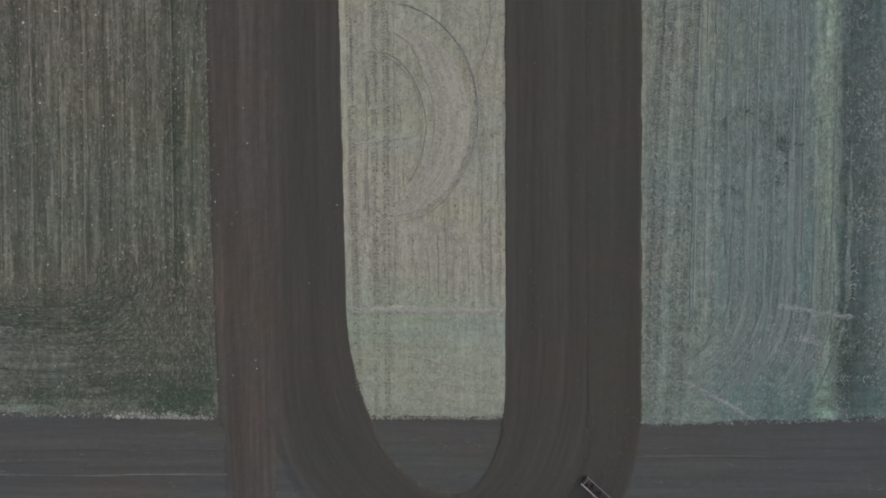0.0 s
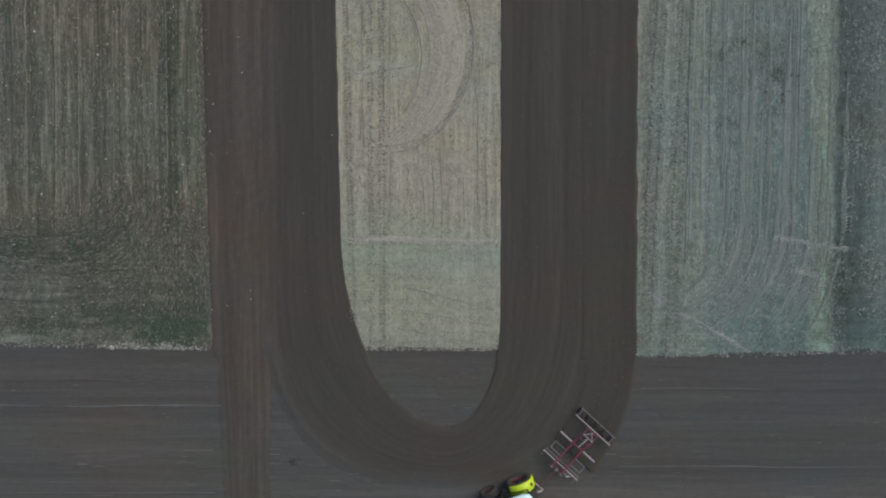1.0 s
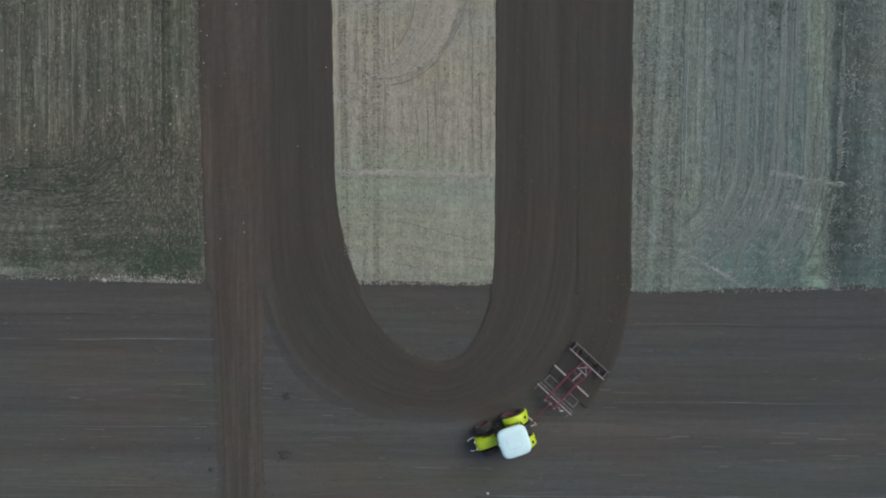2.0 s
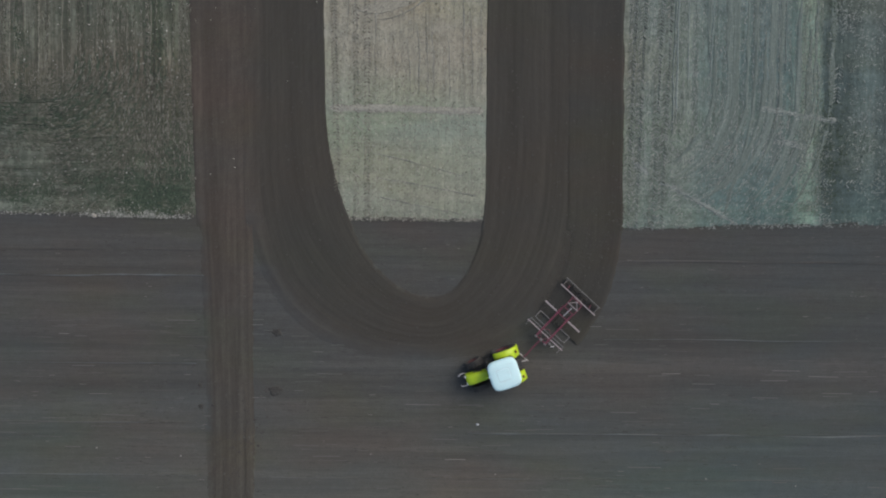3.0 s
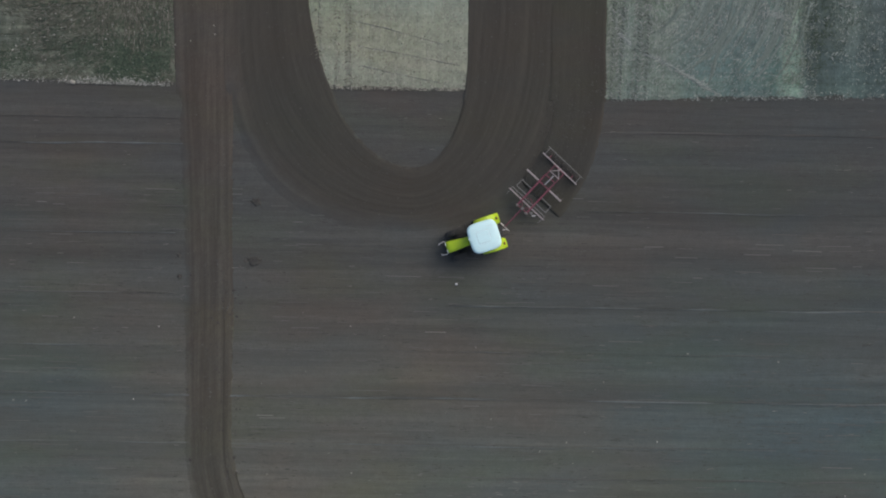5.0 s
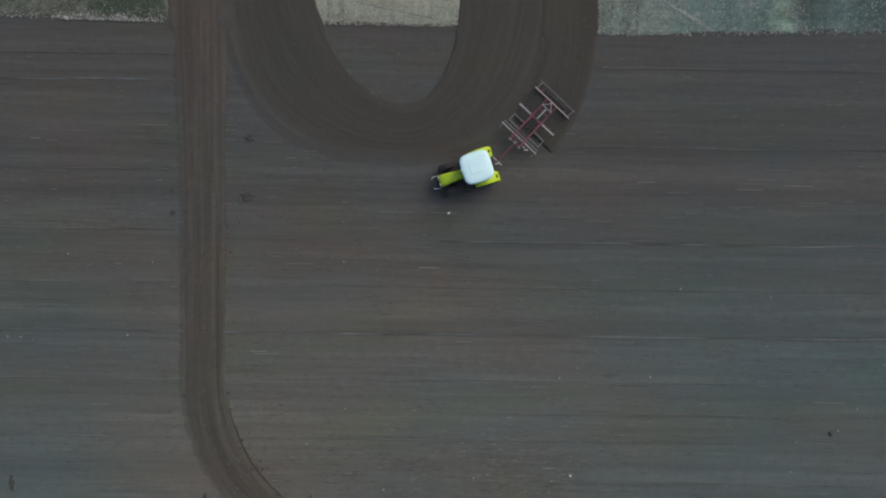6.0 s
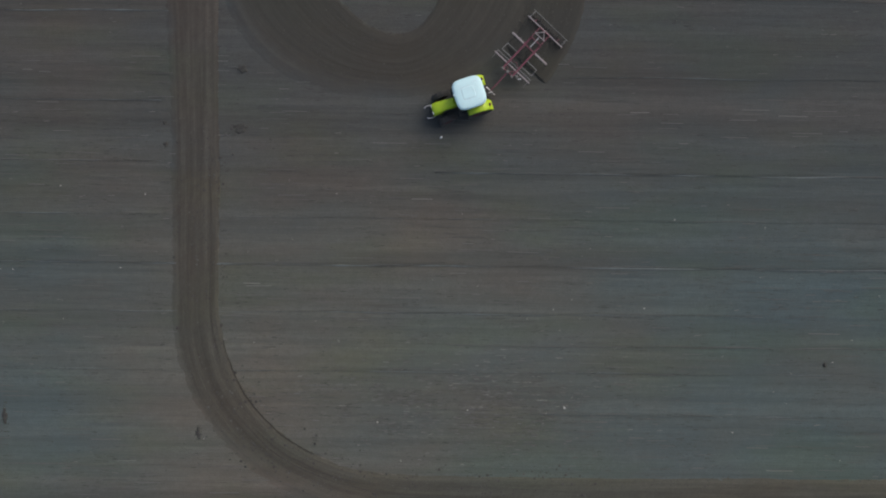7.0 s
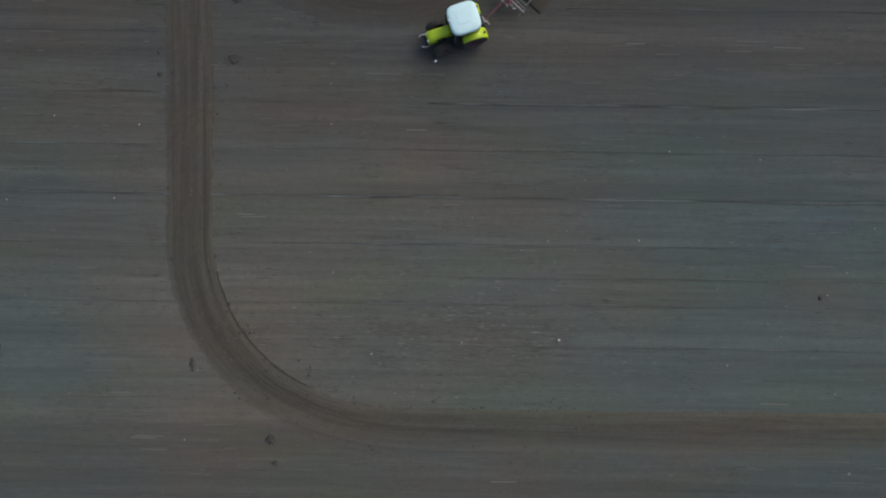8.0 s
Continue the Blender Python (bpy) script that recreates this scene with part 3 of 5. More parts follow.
spots, turned = turning(-25.0, -0.6, 2.2, 8.6, 8, -82)
scattered("stubble", 7000, spots, (0.10, 0.40), (0.016, 0.034), turned, 0.083, STRAW_WEST, "brown stubble where the rows turn", "stubble", 601)
scattered("weeds", 2600, spots, (0.10, 0.35), (0.02, 0.045), turned, 0.086, WEED, "dark green weeds where the rows turn", "weeds", 602, 0.1)
scattered("weeds", 1500, clump(-27.0, -4.1, 4.0, 0.75, -17.0, -10.0), (0.10, 0.40), (0.02, 0.05), heading(0.05, 0.15), 0.086, WEED, "dark green weeds lying crosswise in trodden stubble", "weeds", 603, 0.1)
spots, turned = turning(12.0, -1.5, 5.0, 13.5, 0, -62)
scattered("stubble", 1500, spots, (0.10, 0.40), (0.014, 0.028), turned, 0.08, STRAW_EAST, "grey-green stubble swept in wide turns", "stubble", 604)
scattered("stubble", 7500, rows_in(-20.5, -15.4, -8.8, -3.0, 0.27, 0.05, 0.1, 307, 2.5), (0.06, 0.30), (0.016, 0.034), heading(NORTH, 0.14), 0.088, STRAW_WEST, "brown stubble in drill rows beside the tilled soil", "stubble", 307)
scattered("weeds", 3800, clump(-16.9, -8.6, 1.6, 1.5, -15.35, -10.6), (0.06, 0.16), (0.03, 0.07), any_way, 0.08, WEED, "dark green weeds at the corner of the stubble", "weeds", 351, 0.3)
for k, (cx, cy, sx, sy, n) in enumerate(((-18.6, -9.6, 1.6, 0.6, 2200), (-22.0, -8.4, 2.0, 0.5, 1600), (-27.0, -9.3, 2.5, 0.5, 1800), (-28.8, 12.0, 0.5, 4.0, 1500), (-26.6, 3.0, 0.4, 5.0, 1500))):
    scattered("weeds", n, clump(cx, cy, sx, sy, -15.4, -10.6), (0.05, 0.14), (0.02, 0.05), any_way, 0.08, WEED, "green weeds thronged in the stubble", "weeds", 370 + k, 0.3)
scattered("weeds", 9000, spread_in(-36, -15.3, -10.5, 24, 0.75, 0.35, 353), (0.06, 0.15), (0.03, 0.06), any_way, 0.08, WEED, "low dark green weeds among the stubble", "weeds", 353, 0.3)
scattered("weeds", 2200, spread_in(-18.4, -17.0, -2, 24, 0.2, 0.5, 355), (0.06, 0.2), (0.03, 0.06), heading(NORTH, 0.5), 0.08, WEED, "green weeds in a row along the field edge", "weeds", 355, 0.6)
scattered("weeds", 2000, spread_in(17.5, 24, 3.5, 10, 0.95, 0.9, 357), (0.05, 0.13), (0.02, 0.05), any_way, 0.08, WEED, "dark weed clumps in grey stubble", "weeds", 357, 0.3)
scattered("weeds", 1700, clump(26.6, 0.0, 0.3, 7.0, 99, -11.0), (0.05, 0.14), (0.02, 0.05), any_way, 0.085, WEED, "dark green weeds along the stripe", "weeds", 381, 0.3)
scattered("weeds", 1500, clump(27.1, -7.0, 0.8, 2.0, 99, -11.0), (0.05, 0.14), (0.02, 0.05), any_way, 0.085, WEED, "dark green weeds along the stripe", "weeds", 382, 0.3)
scattered("weeds", 5500, spread_in(26.6, 34, -10, 20, 0.7, 0.5, 359), (0.05, 0.14), (0.02, 0.05), any_way, 0.09, WEED, "dark green weeds along the stripe", "weeds", 359, 0.3)
for k, (cx, cy, sx, sy, n) in enumerate(((20.3, 9.5, 0.45, 0.3, 140), (18.7, 8.7, 0.25, 0.3, 70), (22.2, 7.4, 0.22, 0.5, 150), (23.1, 7.1, 0.25, 0.25, 90), (22.45, 6.2, 0.22, 0.3, 100), (22.4, 4.9, 0.3, 0.2, 90), (21.6, 9.3, 0.5, 0.4, 90), (24.9, 9.0, 0.4, 0.15, 60))):
    scattered("weeds", n, clump(cx, cy, sx, sy, 99, -11.0), (0.05, 0.14), (0.02, 0.05), any_way, 0.085, WEED, "dark weed clump in grey stubble", "weeds", 760 + k, 0.3)
for k, (cx, cy, sx, sy, n) in enumerate(((27.5, 2.7, 0.35, 0.9, 260), (28.8, 8.2, 0.3, 1.5, 220), (28.9, 1.5, 0.5, 1.6, 420), (29.6, 5.5, 0.6, 1.8, 420), (28.6, -5.5, 0.8, 1.0, 260), (30.5, -8.6, 1.2, 0.8, 320), (28.2, 10.5, 0.4, 2.5, 380), (30.8, -1.5, 0.8, 2.5, 320))):
    scattered("dry_grass", n, clump(cx, cy, sx, sy, 99, -10.8), (0.06, 0.2), (0.02, 0.04), any_way, 0.09, LIFTED, "pale dry grass tufts on dull ground", "grass", 390 + k, 0.3)
scattered("weeds", 900, spread_in(-6.4, 4.2, -10.8, 22, 0.9, 1.6, 361), (0.05, 0.14), (0.03, 0.06), any_way, 0.075, WEED, "tiny dark weeds in pale stubble", "weeds", 361, 0.6)


def along_band(inner, outer, y_low=-52.0, y_high=22.0, x_high=42.0):
    """Places strewn over a tilled band, thickest along its rims."""
    (ix, iy), (ox, oy) = inner, outer

    def spots(rng, n):
        k = rng.randint(0, len(ix), n)
        g = rng.rand(n)
        g = np.where(rng.rand(n) < 0.02, np.where(rng.rand(n) < 0.5, rng.normal(0, 0.03, n), 1 + rng.normal(0, 0.04, n)), g)
        x, y = ix[k] * (1 - g) + ox[k] * g + rng.normal(0, 0.1, n), iy[k] * (1 - g) + oy[k] * g + rng.normal(0, 0.1, n)
        keep = (y > y_low) & (y < y_high) & (x < x_high) & ((g < 0.8) | (y > -11))
        return x[keep], y[keep]
    return spots


lumps("clods", 9000, along_band(U_IN, U_OUT), (0.02, 0.075), 0.095, CLOD, "dark crumbled clods of tilled soil", "clods", 371)
lumps("clods", 4500, along_band(L_IN, L_OUT), (0.02, 0.07), 0.08, CLOD_DRY, "brown crumbled clods of tilled soil", "clods", 373)


def corner_crumbs(mean, spread):
    """Places round the corner of the western band, thronged at one part of its width."""
    (ix, iy), (ox, oy) = L_IN, L_OUT

    def spots(rng, n):
        k = rng.randint(0, len(ix), n)
        g = rng.normal(mean, spread, n)
        x, y = ix[k] * (1 - g) + ox[k] * g + rng.normal(0, 0.2, n), iy[k] * (1 - g) + oy[k] * g + rng.normal(0, 0.2, n)
        keep = (y < -22) & (x < 14) & (smooth_noise(x * 0.9, y * 0.9, 630) + 0.6 * smooth_noise(x * 2.6, y * 2.6, 631) > rng.rand(n) * 1.4 - 0.7)
        return x[keep], y[keep]
    return spots


lumps("clods", 9000, corner_crumbs(0.4, 0.28), (0.03, 0.13), 0.078, CLOD_DRY, "brown clods thrown up in the tilled corner", "clods", 632)
lumps("clods", 1600, corner_crumbs(0.88, 0.09), (0.02, 0.055), 0.01, CLOD_DRY, "loose crumbs along the rim of the tilled band", "clods", 633)
lumps("clods", 700, corner_crumbs(-0.02, 0.025), (0.02, 0.07), 0.03, CLOD, "dark crumbs along the inner rim of the tilled band", "clods", 634)
lumps("clods", 5000, along_band(PASS_IN, PASS_OUT), (0.02, 0.08), 0.115, CLOD, "fresh dark clods of the newest pass", "clods", 375)
lumps("clods", 9000, spread_in(-36, 42, -56, -11.5, 0.1, 0.6, 377), (0.015, 0.05), 0.005, CLOD_DRY, "small clods strewn over the headland", "clods", 377)


TUFT = island_material("bleached_tuft", [(0.0, (0.10, 0.115, 0.095)), (0.5, (0.20, 0.21, 0.185)), (1.0, (0.42, 0.42, 0.39))])


def fringe(x0, x1, y_of, depth, dense=None):
    """Places along the southern end of a field, thronged where dense (x, spread) says."""
    def spots(rng, n):
        x = rng.uniform(x0, x1, n)
        if dense:
            x = np.where(rng.rand(n) < 0.7, rng.normal(*dense, n), x)
        y = y_of(x) + np.abs(rng.normal(0, depth, n)) + 0.05
        keep = (x > x0) & (x < x1) & (smooth_noise(x * 2.1, y * 2.1, 811) > rng.rand(n) * 1.5 - 0.9)
        return x[keep], y[keep]
    return spots


scattered("dry_grass", 1900, fringe(-34, -15.3, lambda x: -10.82 - 0.016 * (x + 20), 0.22, (-18.9, 1.3)), (0.05, 0.18), (0.02, 0.05), any_way, 0.075, TUFT, "bleached grass tufts along the end of the stubble", "grass", 801, 0.4)
scattered("stubble", 700, fringe(-5.2, 4.0, lambda x: -10.9 + 0 * x, 0.2), (0.05, 0.2), (0.015, 0.035), any_way, 0.06, STRAW_PALE, "short pale straw along the end of the strip", "stubble", 802, 0.2)
scattered("stubble", 1500, fringe(13.2, 40, lambda x: -11.25 + 0.02 * (x - 20), 0.3), (0.05, 0.2), (0.015, 0.035), any_way, 0.06, STRAW_EAST, "short grey straw along the end of the field", "stubble", 803, 0.2)
scattered("straw_bits", 2600, spread_in(-36, -15.3, -10.4, 24, -0.6, 0.5, 805), (0.04, 0.11), (0.03, 0.06), any_way, 0.09, TUFT, "pale straw bits strewn over weedy stubble", "straw", 805, 0.2)


# ---- tyre tracks ----
def lug_track(name, path, z, material, label, seed, gap=0.22, reach=0.29, thick=0.078, skip=0.06):
    """A herringbone of lug prints along a line."""
    px, py = even(path[0], path[1], 2000)
    run = np.concatenate([[0], np.cumsum(np.hypot(np.diff(px), np.diff(py)))])
    rng = np.random.RandomState(seed)
    verts, faces = [], []
    for d in np.arange(0, run[-1], gap):
        x, y = np.interp(d, run, px), np.interp(d, run, py)
        x2, y2 = np.interp(d + 0.05, run, px), np.interp(d + 0.05, run, py)
        a = math.atan2(y2 - y, x2 - x) if d + 0.05 < run[-1] else a
        for side in (-1, 1):
            if rng.rand() < skip:
                continue
            b = a + side * radians(52)
            ux, uy = math.cos(b), math.sin(b)
            o = 0.03 * side
            sx, sy = x - math.sin(a) * o + rng.normal(0, 0.008), y + math.cos(a) * o + rng.normal(0, 0.008)
            ex, ey = sx + ux * reach * rng.uniform(0.8, 1.05), sy + uy * reach * rng.uniform(0.8, 1.05)
            t = thick * rng.uniform(0.7, 1.1) / 2
            n = len(verts)
            for qx, qy, k, h in ((sx, sy, -1, 0), (sx, sy, 1, 0), (ex, ey, 1, 0), (ex, ey, -1, 0), (sx + ux * 0.03, sy + uy * 0.03, 0, 1), (ex - ux * 0.03, ey - uy * 0.03, 0, 1)):
                verts.append((qx - uy * t * k, qy + ux * t * k, z + 0.022 * h))
            faces += [(n, n + 3, n + 5, n + 4), (n + 2, n + 1, n + 4, n + 5)]
    me = bpy.data.meshes.new(name)
    me.from_pydata(verts, [], faces)
    me.materials.append(material)
    return tagged(new(name, me), label, "tyre track", kind="stuff")


def straight(x0, y0, x1, y1, bow=0.0):
    t = np.linspace(0, 1, 60)
    return x0 + (x1 - x0) * t + bow * 4 * t * (1 - t), y0 + (y1 - y0) * t


def arc(cx, cy, r, a0, a1, squash=1.0):
    t = np.radians(np.linspace(a0, a1, 90))
    return cx + r * np.cos(t), cy + r * squash * np.sin(t)


PALE_TRACK, GREY_TRACK = "dark herringbone tyre track pressed into pale stubble", "herringbone tyre track pressed into grey stubble"
for k, (x0, y0, x1, y1, skip) in enumerate(((-6.5, 24, -5.7, -9.0, 0.14), (-4.7, 24, -4.45, -10.6, 0.5), (-3.92, 24, -3.75, -10.6, 0.10))):
    lug_track("tyre_track", straight(x0, y0, x1, y1), 0.092, PRINT, PALE_TRACK, 400 + k, reach=0.25, thick=0.06, skip=skip)
for k, (x0, x1, bow) in enumerate(((14.8, 13.3, -0.2), (15.5, 13.9, -0.2), (16.4, 14.98, -0.1), (17.0, 15.55, -0.1))):
    lug_track("tyre_track", straight(x0, 24, x1, -11.0, bow), 0.085, PRINT_EAST, GREY_TRACK, 410 + k, skip=0.06)


MARK_EAST = field_material("pressed_grey_stubble", (0.066, 0.084, 0.078), (0.120, 0.148, 0.138), (0.19, 0.225, 0.210), "Y", uv=True, speck=0.8)
BRIGHT_EAST = field_material("dragged_straw", (0.10, 0.125, 0.118), (0.160, 0.192, 0.180), (0.25, 0.29, 0.270), "Y", uv=True, speck=1.0)
LIGHT_EAST = field_material("bright_grey_stubble", (0.10, 0.126, 0.116), (0.162, 0.195, 0.182), (0.24, 0.275, 0.255), "Y", uv=True, speck=0.8)
SWATH_LIGHT = field_material("light_swath_stubble", (0.070, 0.091, 0.086), (0.135, 0.168, 0.151), (0.222, 0.264, 0.238), "Y", uv=True, speck=0.6)
SWATH_DARK = field_material("dull_swath_stubble", (0.066, 0.085, 0.080), (0.119, 0.149, 0.134), (0.197, 0.234, 0.212), "Y", uv=True, speck=0.6)
MARK_WEST = field_material("bare_drill_gap", (0.022, 0.028, 0.02), (0.048, 0.054, 0.041), (0.10, 0.105, 0.085), "Y", uv=True, speck=0.8)
LIGHT_WEST = field_material("straw_drill_row", (0.08, 0.08, 0.066), (0.145, 0.145, 0.12), (0.22, 0.22, 0.18), "Y", uv=True, speck=0.8)


def ribbon(name, path, width, z, material, label, seed, category="tyre track", count=160, across=4, taper=40.0):
    """A mark or swath of even width along a line, a little uneven at its sides."""
    px, py = even(path[0], path[1], count)
    px = px + 0.06 * smooth_noise(px * 0.9, py * 0.9, seed + 2) + 0.03 * smooth_noise(px * 2.7, py * 2.7, seed + 3)
    py = py + 0.06 * smooth_noise(px * 0.9 + 40, py * 0.9, seed + 2)
    dx, dy = np.gradient(px), np.gradient(py)
    n = np.hypot(dx, dy)
    run = np.concatenate([[0], np.cumsum(np.hypot(np.diff(px), np.diff(py)))])
    f = np.linspace(-0.5, 0.5, across)[None, :]
    w = width * (1 + 0.35 * smooth_noise(run * 1.3, run * 0, seed) * (width < 0.5))[:, None]
    s = run / run[-1]
    w = w * np.clip(np.minimum(s, 1 - s) * taper, 0.05, 1)[:, None]
    X, Y = px[:, None] - (dy / n)[:, None] * f * w, py[:, None] + (dx / n)[:, None] * f * w
    Z = z + 0.006 * smooth_noise(X * 4, Y * 4, seed + 1)
    Z[:, 0] = Z[:, -1] = 0.0
    return tagged(sheet(name, X, Y, Z, material, {"UVMap": np.stack([(f + 0.5) * w, run[:, None] + 0 * f], -1)}), label, category, kind="structure")


PALE_LINE = field_material("bright_straw", (0.16, 0.162, 0.14), (0.245, 0.248, 0.212), (0.335, 0.335, 0.29), "Y", uv=True, speck=0.9)
TURN_LABEL = "dark curved tyre mark of a turn in pale stubble"
ribbon("swept_swath", arc(-4.1, 8.95, 4.55, 86, -98, 1.31), 2.4, 0.079, SWEPT, "pale stubble swept in a curve by a turning machine", 418, "stubble", 180, 24, 4.0)
ribbon("straw_line", straight(-6.3, -3.45, 3.95, -3.6), 0.75, 0.086, PALE_LINE, "pale line of straw across the stubble strip", 419, "straw")
MARK_SOFT = field_material("lightly_pressed_stubble", (0.12, 0.125, 0.112), (0.178, 0.187, 0.168), (0.25, 0.26, 0.235), "Y", uv=True, speck=0.8)
for k, (x0, y0, x1, y1, w) in enumerate(((-6.4, 7.3, -1.7, 8.0, 0.34), (-5.4, 9.5, -1.9, 10.6, 0.26))):
    ribbon("straw_line", straight(x0, y0, x1, y1), w, 0.088, PALE_LINE, "pale straw swept across the strip inside the turn", 415 + k, "straw", 60, 4, 5.0)
for k, (x, y0, y1) in enumerate(((-5.15, 12.0, 10.2), (-5.0, 11.6, 9.8), (-5.25, 5.4, 3.2), (-5.05, 5.2, 2.6), (-2.75, 5.9, 4.6), (-3.05, 5.6, 3.4), (-3.3, 10.5, 8.9), (-2.95, 9.9, 8.6))):
    ribbon("drill_mark", straight(x, y0, x + 0.05, y1, 0.03), 0.07, 0.086, MARK, "thin dark drill mark in pale stubble", 660 + k)
for k, (x0, y0, x1, y1, bow) in enumerate(((-3.4, -6.4, 2.6, -7.9, 0.3), (-3.2, -8.0, 3.6, -9.2, 0.2), (-3.0, -9.3, 2.4, -10.4, 0.2))):
    ribbon("drill_mark", straight(x0, y0, x1, y1, bow), 0.08, 0.083, MARK_SOFT, "faint slanting mark in trodden pale stubble", 670 + k)
ribbon("turning_mark", arc(-3.65, 9.4, 5.85, 88, -84, 1.23), 0.24, 0.091, MARK_SOFT, TURN_LABEL, 420, taper=5.0)
ribbon("turning_mark", arc(-3.65, 9.4, 5.88, 84, -25, 1.23), 0.13, 0.096, MARK, TURN_LABEL, 424, taper=6.0)
lug_track("tyre_track", arc(-3.65, 9.4, 5.6, 40, -66, 1.23), 0.094, PRINT, "worn tyre prints along a turn in pale stubble", 425, 0.2, 0.2, 0.045, 0.35)
ribbon("turning_mark", arc(-4.6, 8.6, 3.35, 100, -64, 1.46), 0.13, 0.092, MARK, TURN_LABEL, 421, taper=5.0)
ribbon("turning_mark", arc(-4.6, 8.6, 3.15, 84, -5, 1.46), 0.06, 0.090, MARK_SOFT, TURN_LABEL, 422, taper=6.0)
ribbon("turning_mark", (np.array([3.2, 3.05, 2.98, 2.83, 2.45, 2.1]), np.array([24.0, 17.0, 14.8, 14.0, 12.9, 12.1])), 0.12, 0.092, MARK_SOFT, TURN_LABEL, 423)
for k, (x, y0, y1, w) in enumerate(((3.45, 6, -3, 0.06), (2.3, 8, -1.5, 0.10), (0.35, 2.5, -2.8, 0.09), (-0.6, 2.2, -2.8, 0.09), (0.0, 1.6, -2.6, 0.06), (2.9, 3, -3.0, 0.06), (3.75, 15, 2, 0.05), (-1.2, 1.0, -2.5, 0.05), (1.4, 1.5, -3.0, 0.07), (-3.5, 22, -2, 0.08), (-4.75, 22, -3, 0.06), (-5.3, 14, 1, 0.07))):
    ribbon("drill_mark", straight(x, y0, x + 0.2, y1, 0.1), w, 0.086, MARK_SOFT, "thin dark drill mark in pale stubble", 430 + k, taper=5.0)
for k, (x0, y0, x1, y1) in enumerate(((24.0, -6.9, 25.6, -6.35), (26.3, -8.1, 28.6, -8.2), (27.2, -0.5, 27.03, -2.9))):
    lug_track("tyre_track", straight(x0, y0, x1, y1), 0.092, LIFTED, "pale herringbone tyre marks on dull ground", 440 + k, 0.22, 0.30, 0.06, 0.2)


def trail(name, path, width, z, material, label, seed, count, along=0.35):
    """Straw lifted and laid along a line."""
    px, py = even(path[0], path[1], 400)

    def spots(rng, n):
        k = rng.randint(0, 399, n)
        return px[k] + rng.normal(0, width / 2, n), py[k] + rng.normal(0, width / 2, n)
    a = math.atan2(py[-1] - py[0], px[-1] - px[0])
    return scattered(name, count, spots, (0.08, 0.3), (0.02, 0.045), heading(a, along), z, material, label, "straw", seed)


trail("straw_trail", straight(15.6, -8.13, 20.5, -10.8, 0.1), 0.16, 0.075, LIFTED, "pale straw dragged in a thin slanting line", 450, 230)
trail("straw_trail", straight(13.8, -6.9, 14.7, -7.6, 0.1), 0.24, 0.075, LIFTED, "pale straw dragged in a thin slanting line", 451, 90)
trail("straw_trail", straight(22.2, -3.27, 27.1, -4.06, 0.1), 0.22, 0.09, LIFTED, "pale straw dragged across the stubble", 452, 220)
trail("straw_trail", straight(23.2, -5.36, 25.0, -5.8, 0.1), 0.24, 0.085, LIFTED, "pale straw dragged across the stubble", 453, 90)

trail("straw_trail", straight(-11.65, -8.3, -11.55, -11.2), 0.09, 0.085, LIFTED, "pale strip of unturned stubble between two bands", 455, 60)
trail("straw_trail", straight(-15.95, 20, -15.25, -10.8, 0.1), 0.25, 0.075, STRAW_WEST, "dull straw along the field edge", 456, 420)
for k, (x0, y0, x1, y1, w) in enumerate(((15.6, -8.13, 20.5, -10.8, 0.14), (13.8, -6.9, 14.7, -7.6, 0.22), (22.2, -3.27, 27.1, -4.06, 0.16), (23.2, -5.36, 25.0, -5.8, 0.16))):
    ribbon("straw_line", straight(x0, y0, x1, y1, 0.1), w, 0.084, BRIGHT_EAST, "pale line where straw was dragged across the stubble", 470 + k, "straw", 60, taper=12.0)
for k in range(6):
    r = 6.4 + 1.0 * k + 0.3 * math.sin(k * 2.1)
    ribbon("drill_mark", arc(14.8, -2.0, r, 20 - 2 * k, -60 + 3 * k, 1.0), 0.10 + 0.07 * (k % 3), 0.082, MARK_EAST, "faint curved drill mark in grey stubble", 460 + k, "stubble")
for k in range(11):
    x = 17.9 + 0.6 * k + 0.35 * math.sin(k * 2.4)
    ribbon("drill_mark", straight(x, 26, x - 0.15, 1.5 - 0.3 * (k % 4), 0.05), 0.12 + 0.10 * ((k * 5) % 4), 0.082, SWATH_DARK if (k * 5) % 7 < 4 else SWATH_LIGHT, "faint straight drill mark in grey stubble", 480 + k, "stubble")
for k, (x0, x1, w, low) in enumerate(((16.9, 16.5, 0.20, -4.0), (17.35, 17.3, 0.16, -2.0), (19.05, 18.8, 0.12, -1.5), (23.3, 23.2, 0.10, 0.0))):
    ribbon("straw_line", straight(x0, 26, x1, low), w, 0.083, LIGHT_EAST, "thin pale line of straw along the drill rows", 496 + k, "straw")
for k, (x0, x1, w, low) in enumerate(((16.6, 16.3, 0.14, -5.0), (23.75, 23.7, 0.16, -1.0), (18.9, 18.6, 0.08, 0.0))):
    ribbon("drill_mark", straight(x0, 26, x1, low), w, 0.0825, MARK_EAST, "faint straight drill mark in grey stubble", 506 + k, "stubble")
for k in range(22):
    x = -34 + 0.82 * k + 0.4 * math.sin(k * 2.7)
    ribbon("drill_mark", straight(x, 26, x + 0.1, -2.2 + 1.2 * ((k * 3) % 4) / 4, 0.04), 0.06 + 0.04 * (k % 3), 0.083, MARK_WEST if (k * 5) % 7 < 4 else LIGHT_WEST, "straight drill gap in weedy stubble", 520 + k, "stubble")
